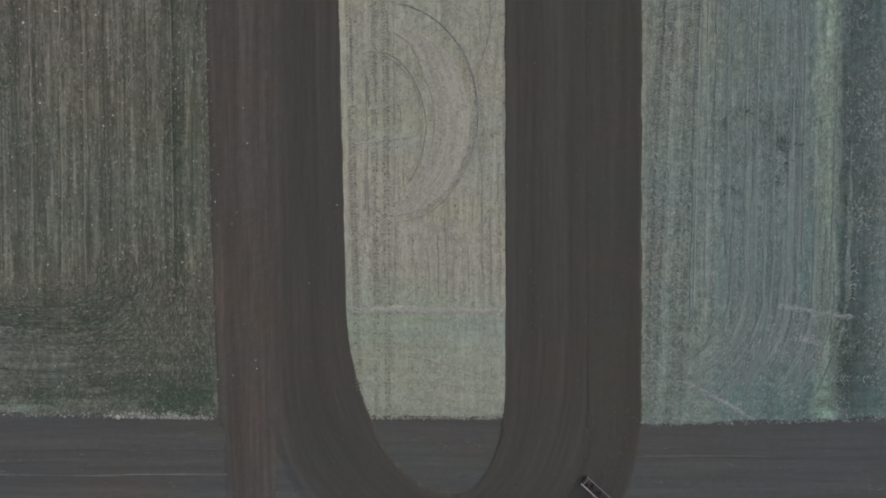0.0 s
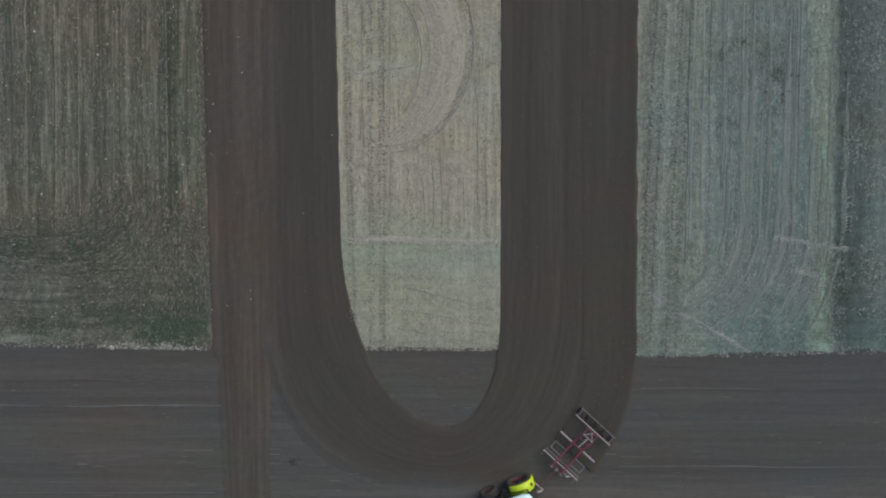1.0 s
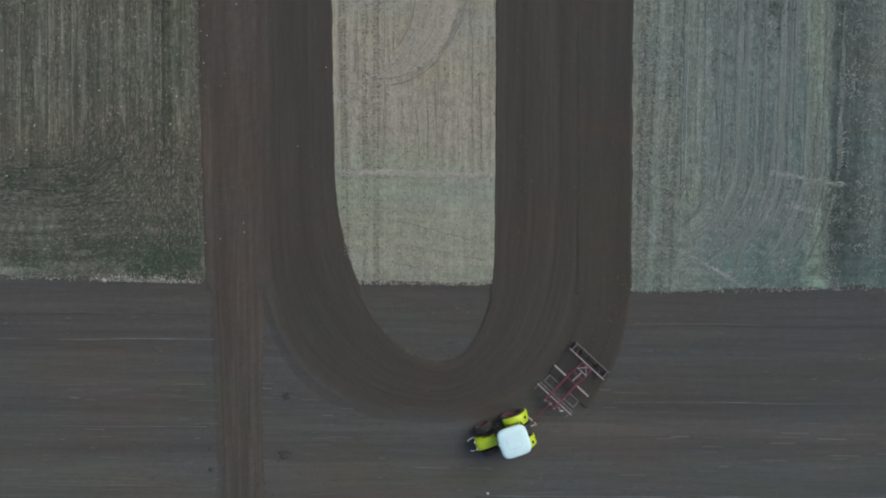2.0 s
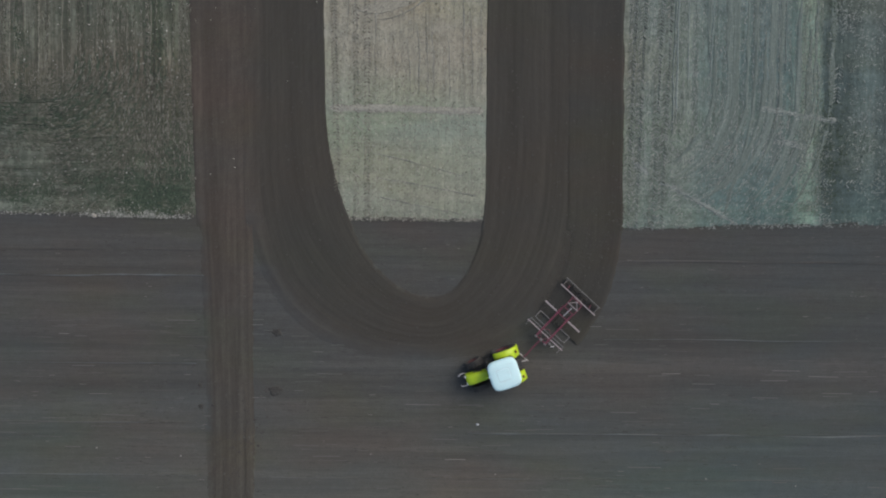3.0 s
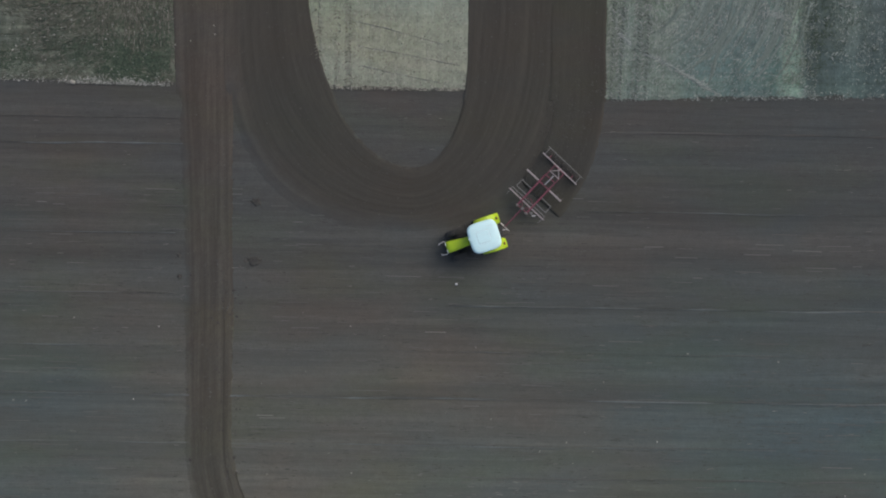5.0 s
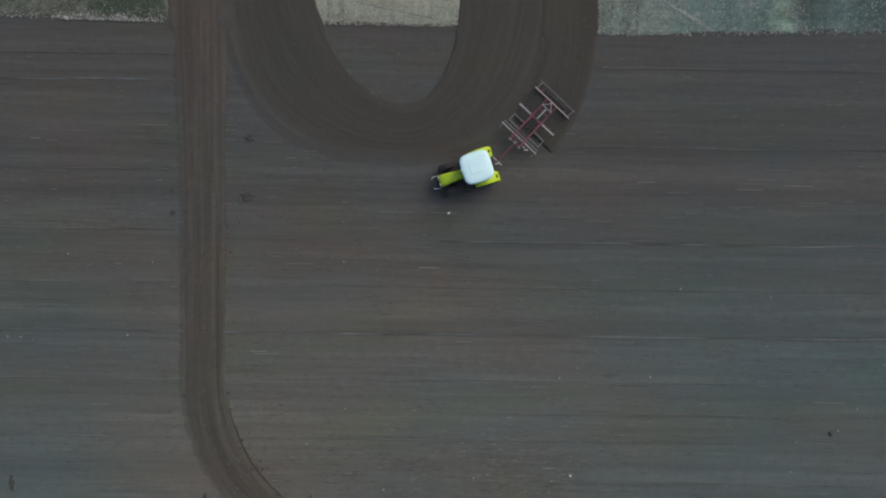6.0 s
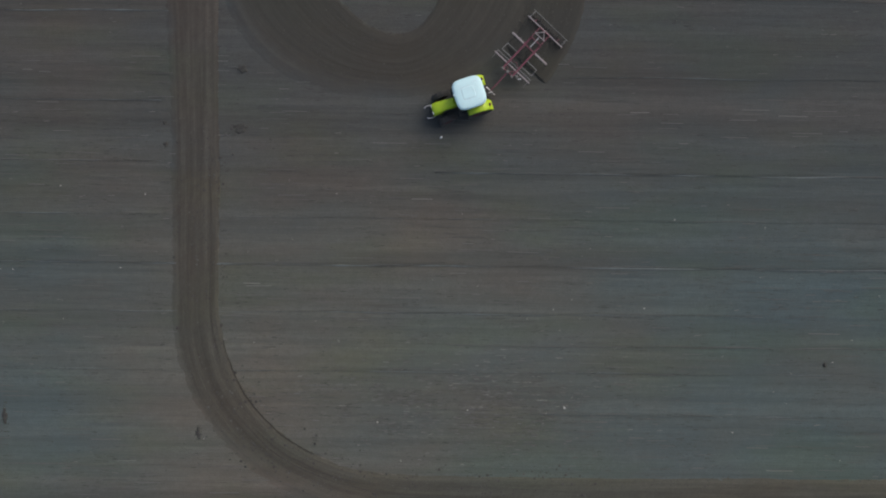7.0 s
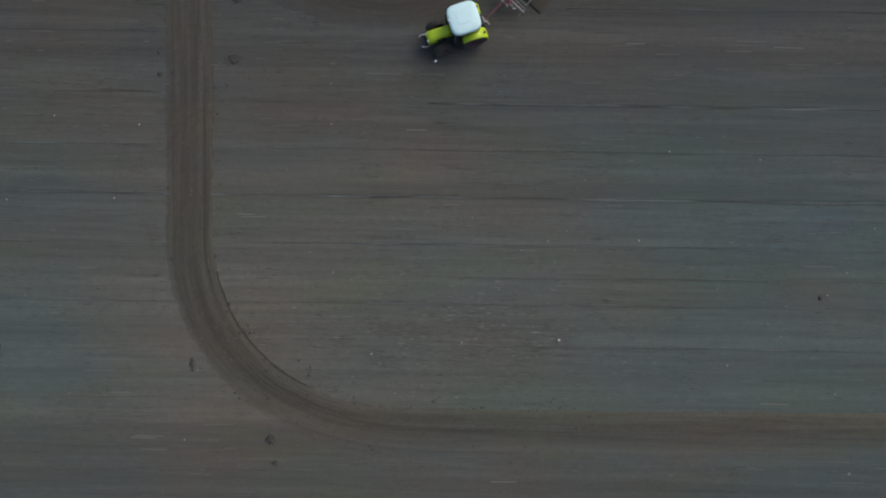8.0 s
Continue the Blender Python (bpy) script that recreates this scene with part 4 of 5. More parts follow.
for k, (x0, y0, x1, y1) in enumerate(((-34, -3.6, -24.5, -3.3), (-26, -3.2, -19.2, -2.5), (-34, -4.4, -22.5, -4.9), (-25, -5.9, -18.5, -5.3), (-34, -7.2, -25.5, -7.7), (-27, -8.8, -21, -8.5))):
    ribbon("drill_mark", straight(x0, y0, x1, y1, 0.0), 0.13, 0.083, MARK_WEST, "dark cross mark in trodden stubble", 550 + k, "stubble")
for k, (r, a0) in enumerate(((3.2, -20), (4.1, -24), (5.0, -30), (5.9, -34))):
    ribbon("drill_mark", arc(-23.5, 0.4, r, a0 + 18, -84, 1.0), 0.07, 0.083, MARK_WEST if k % 2 else LIGHT_WEST, "curved drill mark where rows turn", 560 + k, "stubble")

turn_mark = (np.array([21.8, 21.75, 21.55, 21.1, 20.5, 19.8]), np.array([3.0, -1.0, -3.6, -5.8, -8.0, -10.2]))
for k in range(11):
    r = 5.2 + 0.72 * k + 0.25 * math.sin(k * 1.9)
    cx, low = 13.8 + 0.05 * k, -58 + 1.6 * k - (12 if k < 5 else 0)
    ax, ay = arc(cx, -2.2, r, 0, low)
    leg = np.linspace(2 + 9 * ((k * 3) % 4) / 3, -2.2, 30)
    path = (np.concatenate([cx + r + 0.012 * (leg + 2.2), ax[1:]]), np.concatenate([leg, ay[1:]]))
    ribbon("swath", path, 0.28 + 0.16 * (k % 3), 0.0805, SWATH_LIGHT if k % 2 else SWATH_DARK, "faint curved swath in grey stubble", 700 + k, "stubble", 160, 8, 4.0)
ribbon("turning_mark", turn_mark, 0.40, 0.086, SWATH_DARK, "dull tyre mark bending through grey stubble", 580)
ribbon("turning_mark", turn_mark, 0.14, 0.092, MARK_EAST, "dull tyre mark bending through grey stubble", 581)


def along_corner(g, y_from=-27.0, x_to=7.0):
    """A line inside the western tilled band, from its straight part round the corner."""
    (ix, iy), (ox, oy) = L_IN, L_OUT
    x, y = ix * (1 - g) + ox * g, iy * (1 - g) + oy * g
    keep = (y < y_from) & (x < x_to)
    return x[keep], y[keep]


RUT = field_material("rut_soil", (0.035, 0.033, 0.029), (0.047, 0.044, 0.039), (0.060, 0.057, 0.051), "Y", uv=True, speck=0.5)
RUT_LABEL = "narrow dark rut in the tilled corner"
for k, (g, w, y_from, x_to) in enumerate(((0.03, 0.03, -36.0, -4.5), (0.38, 0.12, -40.0, 3.5), (0.29, 0.08, -42.0, -1.0), (0.62, 0.08, -24.0, -10.5), (0.18, 0.06, -22.0, -10.6))):
    ribbon("rut", along_corner(g, y_from, x_to), w, 0.108, RUT, RUT_LABEL, 590 + k, "rut", 220, 4, 5.0)


# ---- stones and soil heaps ----
def stone_mesh(seed):
    rng = random.Random(seed)
    bm = bmesh.new()
    bmesh.ops.create_icosphere(bm, subdivisions=1, radius=0.5)
    for v in bm.verts:
        v.co *= rng.uniform(0.75, 1.15)
        v.co.z *= 0.6
    me = bpy.data.meshes.new("stone")
    bm.to_mesh(me)
    bm.free()
    me.materials.append(STONE)
    return me


STONES = [stone_mesh(k) for k in range(5)]
rng = random.Random(7)


def stone(x, y, z, size, label, group):
    ob = new("stone", STONES[rng.randrange(5)])
    ob.matrix_world = pose(x, y, z + 0.12 * size, 0, 0, rng.uniform(0, 360)) @ Matrix.Diagonal((size, size * rng.uniform(0.6, 1.0), size, 1))
    return tagged(ob, label, "stone", group)


stone(-21.72, -10.68, 0.05, 0.42, "large whitish field stone at the stubble edge", "stones along the field edge")
for k in range(90):
    x = rng.gauss(-19.3, 1.3) if k < 60 else rng.uniform(-30, -15.3)
    y = -10.72 - 0.016 * (x + 20) + abs(rng.gauss(0, 0.15)) + (rng.uniform(0, 0.55) if abs(x + 19.6) < 1 else 0)
    stone(x, y, 0.045, rng.uniform(0.04, 0.12), "small whitish stone at the stubble edge", "stones along the field edge")
for k in range(55):
    stone(rng.gauss(-18.6, 1.7) if k % 2 else rng.uniform(-21.5, -15.5), -10.55 + abs(rng.gauss(0, 0.6)), 0.05, rng.uniform(0.04, 0.11), "small whitish stone at the stubble edge", "stones along the field edge")
for k in range(70):
    stone(rng.uniform(-30, -15.5), rng.uniform(-10, 17), 0.055, rng.uniform(0.06, 0.15), "small pale stone among the stubble", "stones in the stubble")
stone(-17.34, -0.38, 0.055, 0.17, "small pale stone among the stubble", "stones in the stubble")
for x, y, s in ((-0.6, -41.6, 0.17), (11.86, -40.5, 0.2), (-16.05, -26.6, 0.10), (-21.64, -26.1, 0.1), (18.96, -27.9, 0.12), (-13.2, -36.5, 0.12), (-12.4, -36.5, 0.12)):
    stone(x, y, 0.01, s, "pale stone lying on worked soil", "stones on the headland")
for k in range(60):
    stone(rng.uniform(-28, 36), rng.uniform(-51, -26), 0.01, rng.uniform(0.04, 0.10), "tiny pale stone lying on worked soil", "stones on the headland")
for x, y, s in ((-15.16, 7.34, 0.08), (-12.99, 7.46, 0.10), (-14.91, 5.41, 0.07), (-15.13, 3.61, 0.09), (-13.71, 2.94, 0.08), (-7.11, 3.4, 0.12), (-14.03, 2.16, 0.08), (-15.01, 2.06, 0.07)):
    stone(x, y, 0.07, s, "small pale stone on tilled soil", "stones on the tilled soil")
for k in range(10):
    stone(rng.uniform(-15.2, -7.5), rng.uniform(-9, 16), 0.07, rng.uniform(0.05, 0.10), "tiny pale stone on tilled soil", "stones on the tilled soil")


def soil_heap(x, y, lx, ly, seed):
    """A low lumpy mound of damp soil."""
    bm = bmesh.new()
    bmesh.ops.create_icosphere(bm, subdivisions=4, radius=1.0)
    for v in bm.verts:
        p = Vector((v.co.x * lx * 2.2, v.co.y * ly * 2.2, seed * 3.1))
        swell = 1 + 0.6 * noise.noise(p * 1.2) + 0.3 * noise.noise(p * 3.0)
        v.co = Vector((v.co.x * lx / 2.5 * swell, v.co.y * ly / 2.5 * swell, max(v.co.z, -0.3) * 0.07 * swell))
    me = bpy.data.meshes.new("soil_mound")
    bm.to_mesh(me)
    bm.free()
    me.materials.append(HEAP)
    me.polygons.foreach_set("use_smooth", [True] * len(me.polygons))
    ob = new("soil_mound", me)
    ob.location = (x, y, 0.0)
    return tagged(ob, "low dark mound of damp soil on the headland", "soil mound", "dark mounds on the headland")


HEAP = field_material("damp_mound_soil", (0.030, 0.030, 0.028), (0.046, 0.046, 0.042), (0.066, 0.066, 0.061), "X", speck=0.8)
for k, (x, y, lx, ly) in enumerate(((-9.8, -22.2, 1.0, 0.6), (-25.4, -41.5, 0.35, 1.1), (-12.55, -42.4, 0.4, 0.9), (-7.3, -47.4, 0.7, 0.8), (-14.75, -23.3, 0.3, 0.35), (-14.8, -21.9, 0.25, 0.3), (-9.7, -18.3, 0.75, 0.5), (-9.6, -41.7, 0.8, 0.5), (-7.0, -49.0, 0.5, 0.4), (29.2, -37.5, 0.2, 0.3))):
    soil_heap(x, y, lx * 1.1, ly * 1.1, 500 + k)
    lumps("clods", 60, clump(x, y, lx * 0.42, ly * 0.42), (0.015, 0.05), 0.02, CLOD, "dark crumbs strewn round a soil mound", "clods", 640 + k)


# ---- machine parts ----
def part(name, bm, material, parent, label="", smooth=False):
    """Links a bmesh as one mesh object under a thing or a part."""
    me = bpy.data.meshes.new(name)
    bmesh.ops.recalc_face_normals(bm, faces=bm.faces)
    bm.to_mesh(me)
    bm.free()
    me.materials.append(material)
    if smooth:
        me.polygons.foreach_set("use_smooth", [True] * len(me.polygons))
    ob = new(name, me)
    ob.parent = parent
    return tagged(ob, label)


def box(x0, x1, y0, y1, z0, z1, bevel=0.02, bm=None):
    bm = bm or bmesh.new()
    m = pose((x0 + x1) / 2, (y0 + y1) / 2, (z0 + z1) / 2) @ Matrix.Diagonal((x1 - x0, y1 - y0, z1 - z0, 1))
    made = bmesh.ops.create_cube(bm, size=1, matrix=m)["verts"]
    if bevel:
        edges = list({e for v in made for e in v.link_edges})
        bmesh.ops.bevel(bm, geom=edges, offset=bevel, segments=2, profile=0.5, affect="EDGES")
    return bm


def tube(points, r, sides=10, bm=None):
    """A bar or pipe through some points."""
    bm = bm or bmesh.new()
    for p, q in zip(points, points[1:]):
        p, q = Vector(p), Vector(q)
        d = q - p
        m = Matrix.Translation((p + q) / 2) @ d.to_track_quat("Z", "Y").to_matrix().to_4x4()
        bmesh.ops.create_cone(bm, cap_ends=True, segments=sides, radius1=r, radius2=r, depth=d.length + r * 0.5, matrix=m)
    return bm


def beam(p, q, w, h):
    """A square-section steel beam with softened edges."""
    p, q = Vector(p), Vector(q)
    d = q - p
    bm = bmesh.new()
    m = Matrix.Translation((p + q) / 2) @ d.to_track_quat("X", "Z").to_matrix().to_4x4() @ Matrix.Diagonal((d.length, w, h, 1))
    bmesh.ops.create_cube(bm, size=1, matrix=m)
    bmesh.ops.bevel(bm, geom=bm.edges[:], offset=min(w, h) * 0.15, segments=1, affect="EDGES")
    return bm


def loft(rings):
    """A closed skin over rings of points, with both ends capped."""
    bm = bmesh.new()
    rows = [[bm.verts.new(p) for p in ring] for ring in rings]
    n = len(rows[0])
    for a, b in zip(rows, rows[1:]):
        for k in range(n):
            bm.faces.new((a[k], a[(k + 1) % n], b[(k + 1) % n], b[k]))
    bm.faces.new(rows[0])
    bm.faces.new(rows[-1][::-1])
    return bm


def rounded(cx, cy, hx, hy, z, n=2.0, count=40):
    """A ring in a level plane, between an ellipse (n 2) and a rectangle."""
    out = []
    for k in range(count):
        t = 2 * math.pi * k / count
        c, s = math.cos(t), math.sin(t)
        out.append((cx + hx * math.copysign(abs(c) ** (2 / n), c), cy + hy * math.copysign(abs(s) ** (2 / n), s), z))
    return out


def lathe(profile, sides=40):
    """A ring turned about the local y axis from (radius, y) points."""
    bm = bmesh.new()
    rows = [[bm.verts.new((r * math.cos(2 * math.pi * k / sides), y, r * math.sin(2 * math.pi * k / sides))) for k in range(sides)] for r, y in profile]
    for a, b in zip(rows, rows[1:] + rows[:1]):
        for k in range(sides):
            bm.faces.new((a[k], a[(k + 1) % sides], b[(k + 1) % sides], b[k]))
    return bm


def wheel(name, x, y, R, w, parent, lugs, steer=0.0):
    """A tractor wheel: a lugged tyre round a dished red rim with a hub."""
    out = 1 if y > 0 else -1
    hub = new(name)
    hub.parent = parent
    hub.matrix_local = pose(x, y, R, 0, 0, steer)
    h, ri = w / 2, R * 0.56
    tyre = part("tyre", lathe([(ri, -h * 0.8), (R * 0.80, -h), (R * 0.93, -h * 0.92), (R * 0.955, -h * 0.5), (R * 0.955, h * 0.5), (R * 0.93, h * 0.92), (R * 0.80, h), (ri, h * 0.8)]), RUBBER, hub, "black dusty rubber tyre", True)
    bm = bmesh.new()
    for k in range(lugs):
        for side in (-1, 1):
            a = 2 * math.pi * (k + (0.25 if side > 0 else -0.25)) / lugs
            m = Matrix.Rotation(-a, 4, "Y") @ Matrix.Translation((R * 0.965, side * h * 0.47, 0)) @ Matrix.Rotation(side * radians(38), 4, "X") @ Matrix.Diagonal((R * 0.045, h * 1.05, R * 0.075, 1))
            bmesh.ops.create_cube(bm, size=1, matrix=m)
    part("lugs", bm, RUBBER, hub, "raised rubber tread bars")
    part("rim", lathe([(ri * 1.01, -h * 0.75), (ri * 1.01, h * 0.75), (ri * 0.92, h * 0.7), (ri * 0.86, out * h * 0.25), (ri * 0.30, out * h * 0.15), (ri * 0.30, out * h * 0.05), (ri * 0.86, out * h * 0.05), (ri * 0.92, -h * 0.7)]), RIM, hub, "red painted wheel rim", True)
    part("wheel_hub", lathe([(0.02, -h * 0.5), (ri * 0.32, -h * 0.5), (ri * 0.32, out * h * 0.45), (ri * 0.2, out * h * 0.55), (0.02, out * h * 0.55)], 20), IRON, hub, "dark iron hub")
    return hub


def rear_fender(side, parent):
    """A broad lime-green mudguard bent over the rear wheel."""
    bm = bmesh.new()
    rows = []
    for k in range(15):
        a = radians(188 - 150 * k / 14)
        r = 0.95 + 0.03 * math.sin(k / 14 * math.pi)
        cx, cz = 0.90 + r * math.cos(a), 0.86 + r * math.sin(a)
        inner = 0.44 + 0.10 * max(0, 1 - k / 5)
        outer = 1.16 - 0.05 * max(0, (k - 9) / 5)
        row = []
        for y, dz in ((inner, -0.10), (inner + 0.05, 0.0), (outer - 0.06, 0.01), (outer, -0.06), (outer - 0.02, -0.09), (inner + 0.05, -0.03)):
            row.append(bm.verts.new((cx + dz * math.cos(a) * 0.8, side * y, cz + dz * math.sin(a) * 0.8)))
        rows.append(row)
    for a, b in zip(rows, rows[1:]):
        for k in range(6):
            bm.faces.new((a[k], a[(k + 1) % 6], b[(k + 1) % 6], b[k]))
    bm.faces.new(rows[0])
    bm.faces.new(rows[-1][::-1])
    ob = part("rear_fender", bm, GREEN, parent, "lime-green rear mudguard", True)
    part("tail_lamp", box(0.12, 0.17, side * 0.84 - 0.09, side * 0.84 + 0.09, 1.56, 1.66, 0.01), LAMP_RED, ob, "red tail lamp on the mudguard")
    part("lamp_guard", box(0.16, 0.23, side * 0.84 - 0.08, side * 0.84 + 0.08, 1.50, 1.66, 0.015), IRON, ob, "dark lamp bracket")
    return ob


def build_tractor(m):
    body = new("tractor")
    tagged(body, "lime-green farm tractor with a white cab roof on worked soil", "tractor")
    # running gear
    part("chassis", loft([[(x, y * w, z) for y, z in ((-1, lo), (1, lo), (1, hi), (-1, hi))] for x, w, lo, hi in ((0.25, 0.28, 0.55, 1.05), (1.2, 0.32, 0.5, 1.1), (2.2, 0.26, 0.55, 1.05), (3.62, 0.24, 0.6, 1.0))]), IRON, body, "dark iron gearbox and engine block")
    part("rear_axle", tube([(0.90, -1.0, 0.86), (0.90, 1.0, 0.86)], 0.13, 14), IRON, body)
    part("front_axle", beam((2.98, -0.75, 0.60), (2.98, 0.75, 0.60), 0.20, 0.18), IRON, body)
    for side in (-1, 1):
        wheel("rear_wheel", 0.90, side * 0.90, 0.86, 0.52, body, 20)
        wheel("front_wheel", 2.98, side * 0.80, 0.60, 0.38, body, 17, 8.0)
        rear_fender(side, body)
        bm = bmesh.new()
        for k in range(7):
            a = radians(160 - 110 * k / 6)
            box(-0.06, 0.06, -0.17, 0.17, -0.015, 0.015, 0, bm)
            bmesh.ops.transform(bm, matrix=pose(2.98 + 0.67 * math.cos(a), side * 0.80, 0.60 + 0.67 * math.sin(a)) @ Matrix.Rotation(math.pi / 2 - a, 4, "Y"), verts=bm.verts[-8:])
        part("front_fender", bm, IRON, body, "narrow black front mudguard")
        part("cab_step", box(1.75, 2.15, side * 0.62 - 0.18, side * 0.62 + 0.18, 0.55, 0.95, 0.03), IRON, body, "black cab step and tank")
    # bonnet, widening to the front
    rings = []
    for x, w, top, low in ((2.12, 0.27, 1.84, 1.10), (2.44, 0.29, 1.83, 1.08), (2.92, 0.33, 1.77, 1.02), (3.35, 0.37, 1.68, 0.95), (3.64, 0.37, 1.56, 0.92), (3.75, 0.33, 1.42, 0.92)):
        rings.append([(x, w * y, low + (top - low) * z) for y, z in ((-1, 0), (-1, 0.45), (-0.96, 0.78), (-0.80, 0.95), (-0.4, 1.0), (0, 1.015), (0.4, 1.0), (0.80, 0.95), (0.96, 0.78), (1, 0.45), (1, 0))])
    bonnet = part("bonnet", loft(rings), GREEN, body, "lime-green bonnet", True)
    part("grille", box(3.72, 3.78, -0.27, 0.27, 0.95, 1.36, 0.02), IRON, bonnet, "black front grille")
    for side in (-1, 1):
        part("side_vent", box(2.6, 3.35, side * 0.335 - 0.02, side * 0.335 + 0.02, 1.15, 1.42, 0.01), IRON, bonnet, "black bonnet side vent")
        part("headlamp", box(3.70, 3.79, side * 0.22 - 0.09, side * 0.22 + 0.09, 1.34, 1.43, 0.02), LAMP_CLEAR, bonnet, "clear headlamp")
        # front linkage arms
        part("front_arm", tube([(3.57, side * 0.30, 0.75), (3.84, side * 0.42, 0.95), (4.12, side * 0.38, 1.0), (4.18, side * 0.30, 0.98)], 0.028, 8), STEEL, body, "bright curved front linkage arm")
    part("front_weight", box(3.72, 3.90, -0.28, 0.28, 0.55, 0.90, 0.04), IRON, body, "dark front ballast block")
    part("exhaust", tube([(2.30, -0.42, 1.5), (2.30, -0.58, 1.7), (2.30, -0.62, 2.85)], 0.05, 12), IRON, body, "dark exhaust pipe")
    # cab
    part("cab_floor", box(0.55, 2.15, -0.55, 0.55, 1.02, 1.14, 0.03), GREEN_DARK, body, "dark green cab floor")
    for x, y, lean in ((0.52, 0.74, -0.06), (1.30, 0.80, 0.0), (2.16, 0.70, 0.05)):
        for side in (-1, 1):
            part("cab_pillar", beam((x - lean, side * (y - 0.08), 1.10), (x, side * y, 2.74), 0.07, 0.07), IRON, body, "black cab pillar")
    part("rear_window", box(0.47, 0.485, -0.66, 0.66, 1.45, 2.68, 0), GLASS, body, "tinted rear window")
    part("windscreen", box(2.165, 2.18, -0.62, 0.62, 1.30, 2.68, 0), GLASS, body, "tinted windscreen")
    for side in (-1, 1):
        part("side_window", box(0.6, 2.1, side * 0.775 - 0.007, side * 0.775 + 0.007, 1.35, 2.68, 0), GLASS, body, "tinted side window")
        part("mirror_arm", tube([(2.10, side * 0.75, 2.55), (2.22, side * 1.02, 2.45)], 0.018, 6), IRON, body)
        part("mirror", box(2.19, 2.24, side * 1.02 - 0.08, side * 1.02 + 0.08, 2.18, 2.46, 0.02), IRON, body, "black door mirror")
        part("work_lamp", box(2.14, 2.24, side * 0.62 - 0.08, side * 0.62 + 0.08, 2.72, 2.82, 0.02), LAMP_CLEAR, body, "clear work lamp under the roof edge")
    seat = part("seat", box(0.85, 1.35, -0.26, 0.26, 1.14, 1.55, 0.06), IRON, body, "black driving seat")
    part("backrest", box(0.78, 0.92, -0.24, 0.24, 1.5, 2.15, 0.05), IRON, seat, "black seat back")
    part("steering_wheel", lathe([(0.20, -0.015), (0.22, 0.0), (0.20, 0.015), (0.18, 0.0)], 24), IRON, body)
    body.children[-1].matrix_local = pose(1.78, 0, 1.78, 60, 0, 90)
    # roof: a rounded slab with a shallow crown, a raised frame and a hatch
    hx, hy, cx = 0.955, 0.945, 1.34
    roof = part("roof", loft([rounded(cx, 0, hx - 0.07, hy - 0.07, 2.70, 4.0), rounded(cx, 0, hx, hy, 2.76, 4.2), rounded(cx, 0, hx, hy, 2.88, 4.2), rounded(cx, 0, hx - 0.04, hy - 0.04, 2.96, 4.2), rounded(cx, 0, hx - 0.14, hy - 0.14, 3.00, 4.0), rounded(cx, 0, hx - 0.45, hy - 0.45, 3.02, 3.5)]), ROOF, body, "white rounded cab roof", True)
    part("roof_hatch", loft([rounded(cx + 0.05, 0, 0.40, 0.36, 3.005, 8), rounded(cx + 0.05, 0, 0.40, 0.36, 3.028, 8), rounded(cx + 0.05, 0, 0.37, 0.33, 3.04, 8)]), ROOF, roof, "white roof hatch")
    part("hatch_seam", loft([rounded(cx + 0.05, 0, 0.425, 0.385, 3.0, 8), rounded(cx + 0.05, 0, 0.425, 0.385, 3.023, 8)]), ROOF_TRIM, roof, "greyish seam round the hatch")
    for side in (-1, 1):
        part("roof_rib", tube([(cx - 0.62, side * 0.55, 3.0), (cx + 0.66, side * 0.55, 3.0)], 0.016, 8), ROOF_TRIM, roof)
    part("aerial_base", tube([(2.27, -0.12, 2.90), (2.27, -0.12, 2.99)], 0.06, 14), ROOF_TRIM, roof, "small round aerial base")
    # three-point linkage behind
    for side in (-1, 1):
        part("lower_link", tube([(0.45, side * 0.30, 0.60), (-0.38, side * 0.40, 0.58)], 0.035, 8), IRON, body, "dark lower link arm")
        part("lift_rod", tube([(0.25, side * 0.33, 1.25), (-0.05, side * 0.36, 0.60)], 0.022, 8), IRON, body)
    part("hitch_block", box(-0.02, 0.45, -0.26, 0.26, 0.85, 1.28, 0.04), IRON, body, "dark rear hitch block")
    part("top_link", tube([(0.05, 0, 1.05), (-0.32, 0.05, 0.98)], 0.03, 8), STEEL, body, "worn steel top link")
    for k, y in enumerate((-0.18, -0.06, 0.10, 0.2)):
        part("hose", tube([(0.1, y, 1.2), (-0.15, y * 1.1, 1.08), (-0.42, y * 0.6, 0.80)], 0.016, 6), RUBBER, body, "black hydraulic hose")
    body.matrix_world = m
    return body


def tine(x, y, z, parent):
    """A spring tine: it curls back under its bar and ends in a share in the soil."""
    pts = [(x, y, z - 0.02), (x - 0.16, y, z - 0.06), (x - 0.24, y, z - 0.22), (x - 0.14, y, z - 0.44), (x + 0.02, y, z - 0.66)]
    ob = part("tine", tube(pts, 0.018, 6), IRON, parent, "dark spring tine")
    return ob


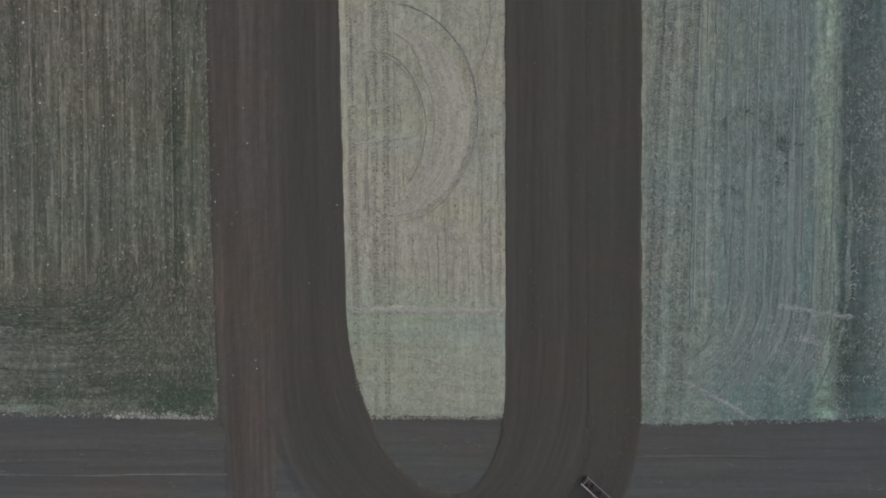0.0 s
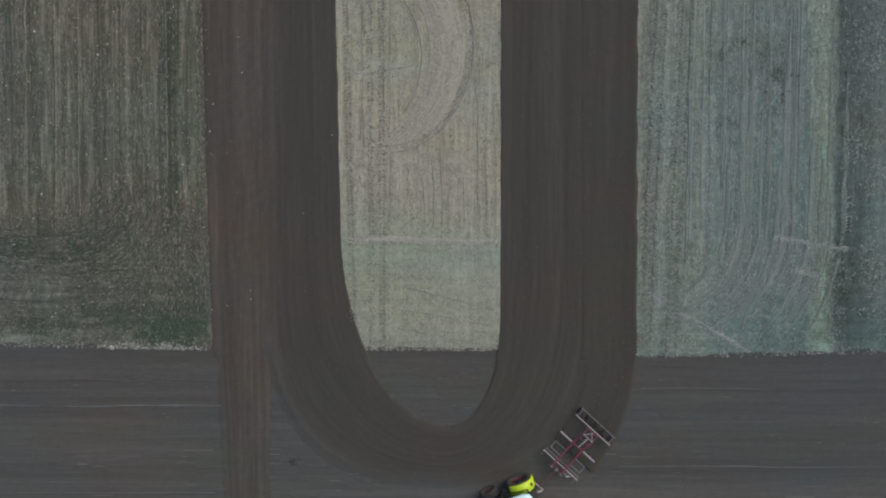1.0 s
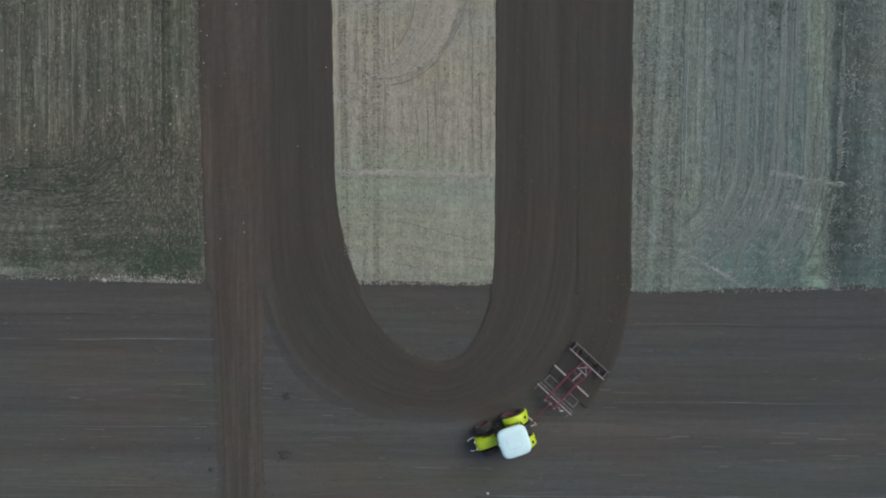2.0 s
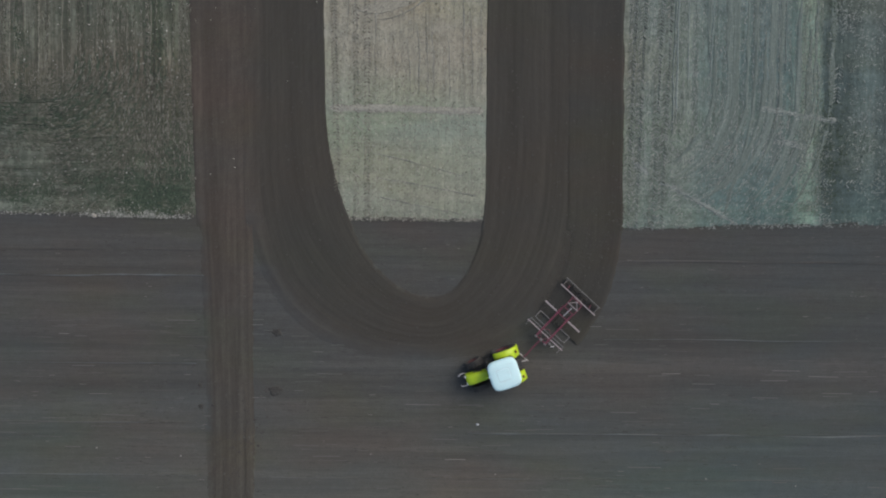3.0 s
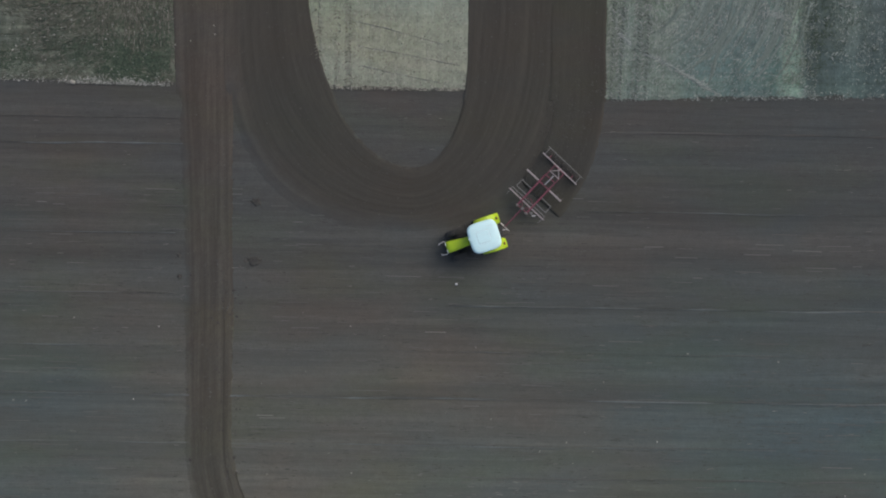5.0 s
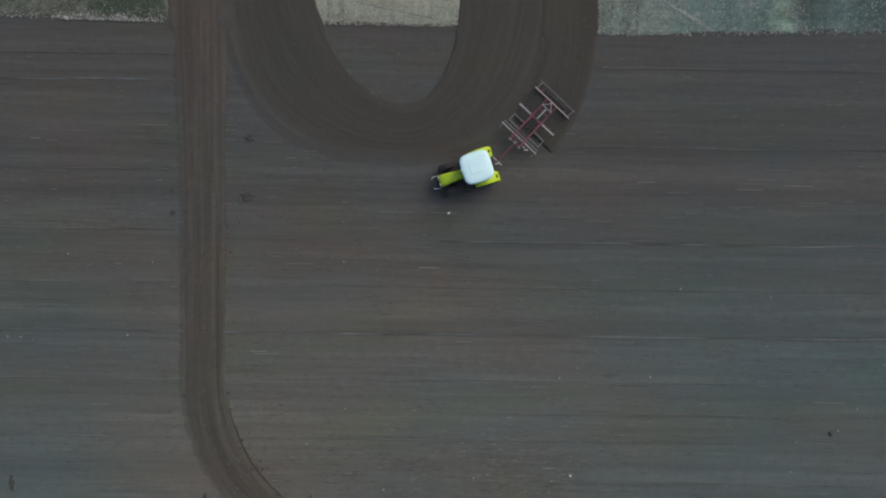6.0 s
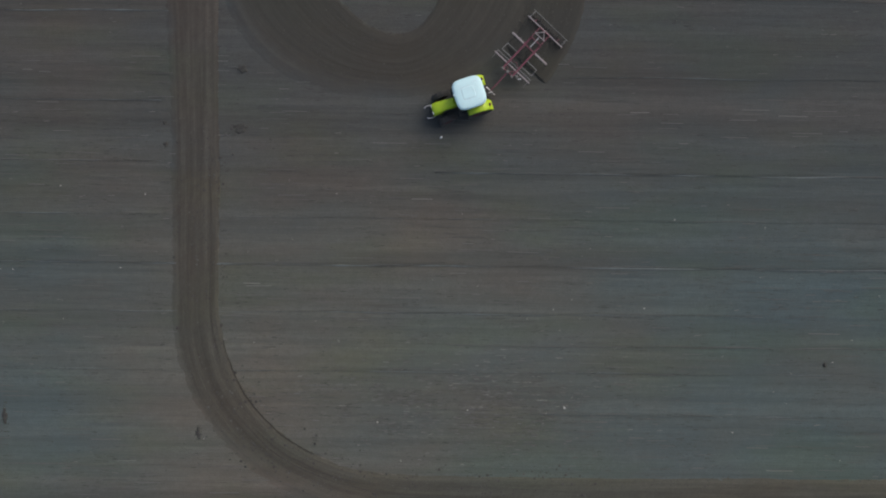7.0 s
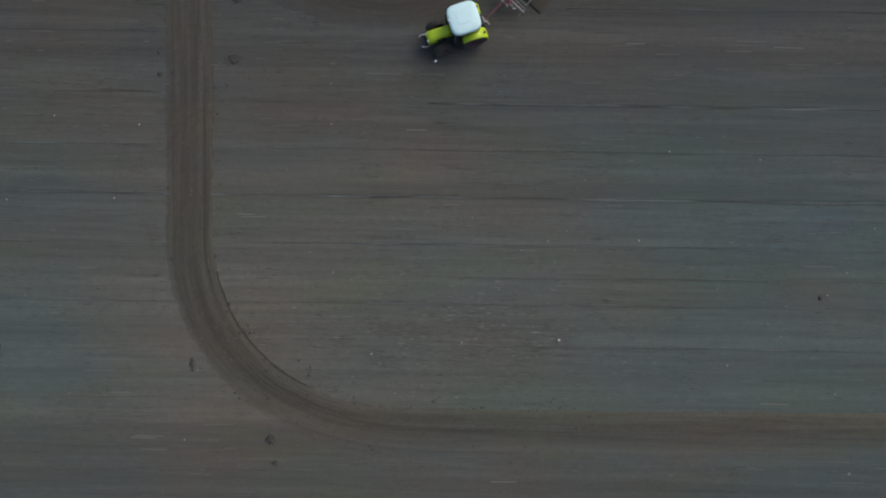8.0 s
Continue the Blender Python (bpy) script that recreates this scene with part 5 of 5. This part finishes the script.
def build_cultivator(m):
    """A trailed seedbed cultivator: two long red beams, cross bars with tines, a mast frame and a rear roller."""
    body = new("cultivator")
    tagged(body, "red trailed cultivator with pale cross bars on tilled soil", "cultivator")
    Z = 0.74
    part("hitch_bar", tube([(0.0, -0.36, 0.58), (0.0, 0.36, 0.58)], 0.035, 10), STEEL, body, "bright steel hitch bar")
    part("drawbar", beam((0.0, 0, 0.60), (-1.62, 0, 0.70), 0.08, 0.10), RED, body, "slim red drawbar")
    part("drawbar_eye", box(-1.70, -1.52, -0.09, 0.09, 0.68, 0.84, 0.02), GREYBAR, body, "dusty grey drawbar joint")
    for side in (-1, 1):
        part("main_beam", beam((-1.55, side * 0.40, Z), (-4.25, side * 0.40, Z + 0.02), 0.11, 0.12), RED, body, "red main beam")
        part("beam_end", box(-1.62, -1.50, side * 0.40 - 0.08, side * 0.40 + 0.08, Z - 0.08, Z + 0.10, 0.02), GREYBAR, body, "dusty grey beam end")
        # side frames of square tube
        for x in (-2.46, -2.98):
            part("side_bar", beam((x, side * 0.44, Z - 0.04), (x, side * 1.28, Z - 0.04), 0.05, 0.05), GREYBAR, body, "dusty grey frame bar")
        part("side_bar", beam((-2.46, side * 1.28, Z - 0.04), (-2.98, side * 1.28, Z - 0.04), 0.05, 0.05), GREYBAR, body, "dusty grey frame bar")
        part("brace", beam((-1.60, side * 0.40, Z), (-1.62, side * 0.05, Z), 0.07, 0.07), RED, body)
        part("brace", tube([(-1.65, side * 1.38, Z - 0.1), (-2.20, side * 1.42, Z - 0.02)], 0.02, 6), GREYBAR, body)
    # valve block with its hoses beside the front of the frame, and struts between the beams
    valve = part("valve_block", box(-1.86, -1.72, 0.56, 0.70, Z - 0.04, Z + 0.10, 0.015), GREYBAR, body, "small dusty grey valve block")
    part("valve_bracket", beam((-1.78, 0.44, Z - 0.04), (-1.78, 0.96, Z - 0.04), 0.05, 0.04), GREYBAR, valve)
    part("valve_coupling", tube([(-1.70, 0.80, Z), (-1.86, 0.94, Z + 0.02)], 0.035, 8), STEEL, valve, "bright hose coupling")
    for x0, y0, x1, y1 in ((-1.66, -0.04, -2.02, -0.36), (-1.66, 0.04, -2.02, 0.36), (-2.24, -0.36, -2.46, 0.02), (-2.24, 0.36, -2.46, -0.02)):
        part("frame_strut", tube([(x0, y0, Z - 0.02), (x1, y1, Z - 0.02)], 0.022, 6), RED, body)
    for y in (-0.05, 0.05):
        part("hose", tube([(-0.10, y, 0.70), (-0.9, y * 1.6, 0.76), (-1.62, y * 2.0, 0.86), (-2.6, y * 3.0, 0.84), (-3.70, y, 0.94)], 0.014, 6), RUBBER, body, "black hydraulic hose along the drawbar")
    bars = ((-2.02, 1.52, 0.075, PINK, "pale worn tine bar"), (-2.22, 1.45, 0.05, GREYBAR, "dusty grey tine bar"), (-3.66, 1.50, 0.085, PINK, "pale worn tine bar"), (-5.14, 1.50, 0.07, PINK, "pale worn rear bar"))
    for k, (x, half, w, mat, label) in enumerate(bars):
        bar = part("cross_bar", beam((x, -half, Z), (x, half, Z), w, w), RED if k == 2 else mat, body, "red tine bar with pale worn ends" if k == 2 else label)
        if k == 2:
            for side in (-1, 1):
                part("bar_sleeve", beam((x, side * 0.50, Z), (x, side * half * 1.002, Z), w * 1.25, w * 1.25), PINK, bar, "pale worn bar sleeve")
        if k != 1:
            for j in range(8):
                y = -1.38 + 2.76 * j / 7 + (0.10 if k == 2 else 0.0)
                if abs(y) < half:
                    tine(x, y, Z, bar)
    # mast: a square red frame with crossed struts standing over the rear
    for x, z in ((-4.20, 1.02), (-5.02, 1.02)):
        part("mast_bar", beam((x, -0.42, z), (x, 0.42, z), 0.06, 0.06), RED, body, "red mast bar")
    for side in (-1, 1):
        part("mast_bar", beam((-4.20, side * 0.40, 1.02), (-5.02, side * 0.40, 1.02), 0.06, 0.06), RED, body, "red mast bar")
        part("mast_leg", beam((-4.20, side * 0.40, Z), (-4.20, side * 0.40, 1.02), 0.06, 0.06), RED, body)
        part("mast_leg", beam((-5.02, side * 0.40, Z), (-5.02, side * 0.40, 1.02), 0.06, 0.06), RED, body)
        part("mast_strut", tube([(-4.55, side * 0.36, 1.06), (-5.0, -side * 0.05, 1.07)], 0.024, 8), PINK, body, "pale crossed strut")
    part("mast_bar", beam((-4.55, -0.42, 1.04), (-4.55, 0.42, 1.04), 0.05, 0.05), PINK, body, "pale worn mast bar")
    part("ram", tube([(-3.70, 0.0, 0.92), (-4.45, 0.0, 1.08)], 0.035, 10), STEEL, body, "bright hydraulic ram")
    # rear crumbler roller
    roller = part("roller", tube([(-5.50, -1.42, 0.30), (-5.50, 1.42, 0.30)], 0.03, 8), IRON, body, "dark cage roller")
    for j in range(8):
        a = 2 * math.pi * j / 8
        part("roller_bar", beam((-5.50 + 0.22 * math.cos(a), -1.40, 0.30 + 0.22 * math.sin(a)), (-5.50 + 0.22 * math.cos(a), 1.40, 0.30 + 0.22 * math.sin(a)), 0.025, 0.02), IRON, roller, "dark roller slat")
    for y in (-1.4, -0.7, 0.0, 0.7, 1.4):
        bm = lathe([(0.03, -0.012), (0.22, -0.012), (0.22, 0.012), (0.03, 0.012)], 20)
        bmesh.ops.translate(bm, verts=bm.verts, vec=(-5.50, y, 0.30))
        part("roller_disc", bm, IRON, roller)
    for side in (-1, 1):
        part("roller_arm", beam((-5.12, side * 0.95, Z), (-5.50, side * 0.95, 0.36), 0.05, 0.05), RED, body, "red roller arm")
        part("rear_rail", tube([(-5.14, side * 1.35, Z), (-5.72, side * 1.35, 0.66)], 0.022, 8), GREYBAR, body)
    part("rear_rail", tube([(-5.72, -1.48, 0.66), (-5.72, 1.48, 0.66)], 0.025, 8), GREYBAR, body, "dusty grey rear rail")
    for y in (-1.2, -0.8, 0.8, 1.2):
        part("rail_stay", tube([(-5.72, y, 0.66), (-5.62, y, 0.30)], 0.016, 6), IRON, body)
    body.matrix_world = m
    return body


build_tractor(pose(6.40, -19.90, 0.0, 0, 0, 198.7))
build_cultivator(pose(6.60, -19.69, 0.08, 0, 0, 227.6))
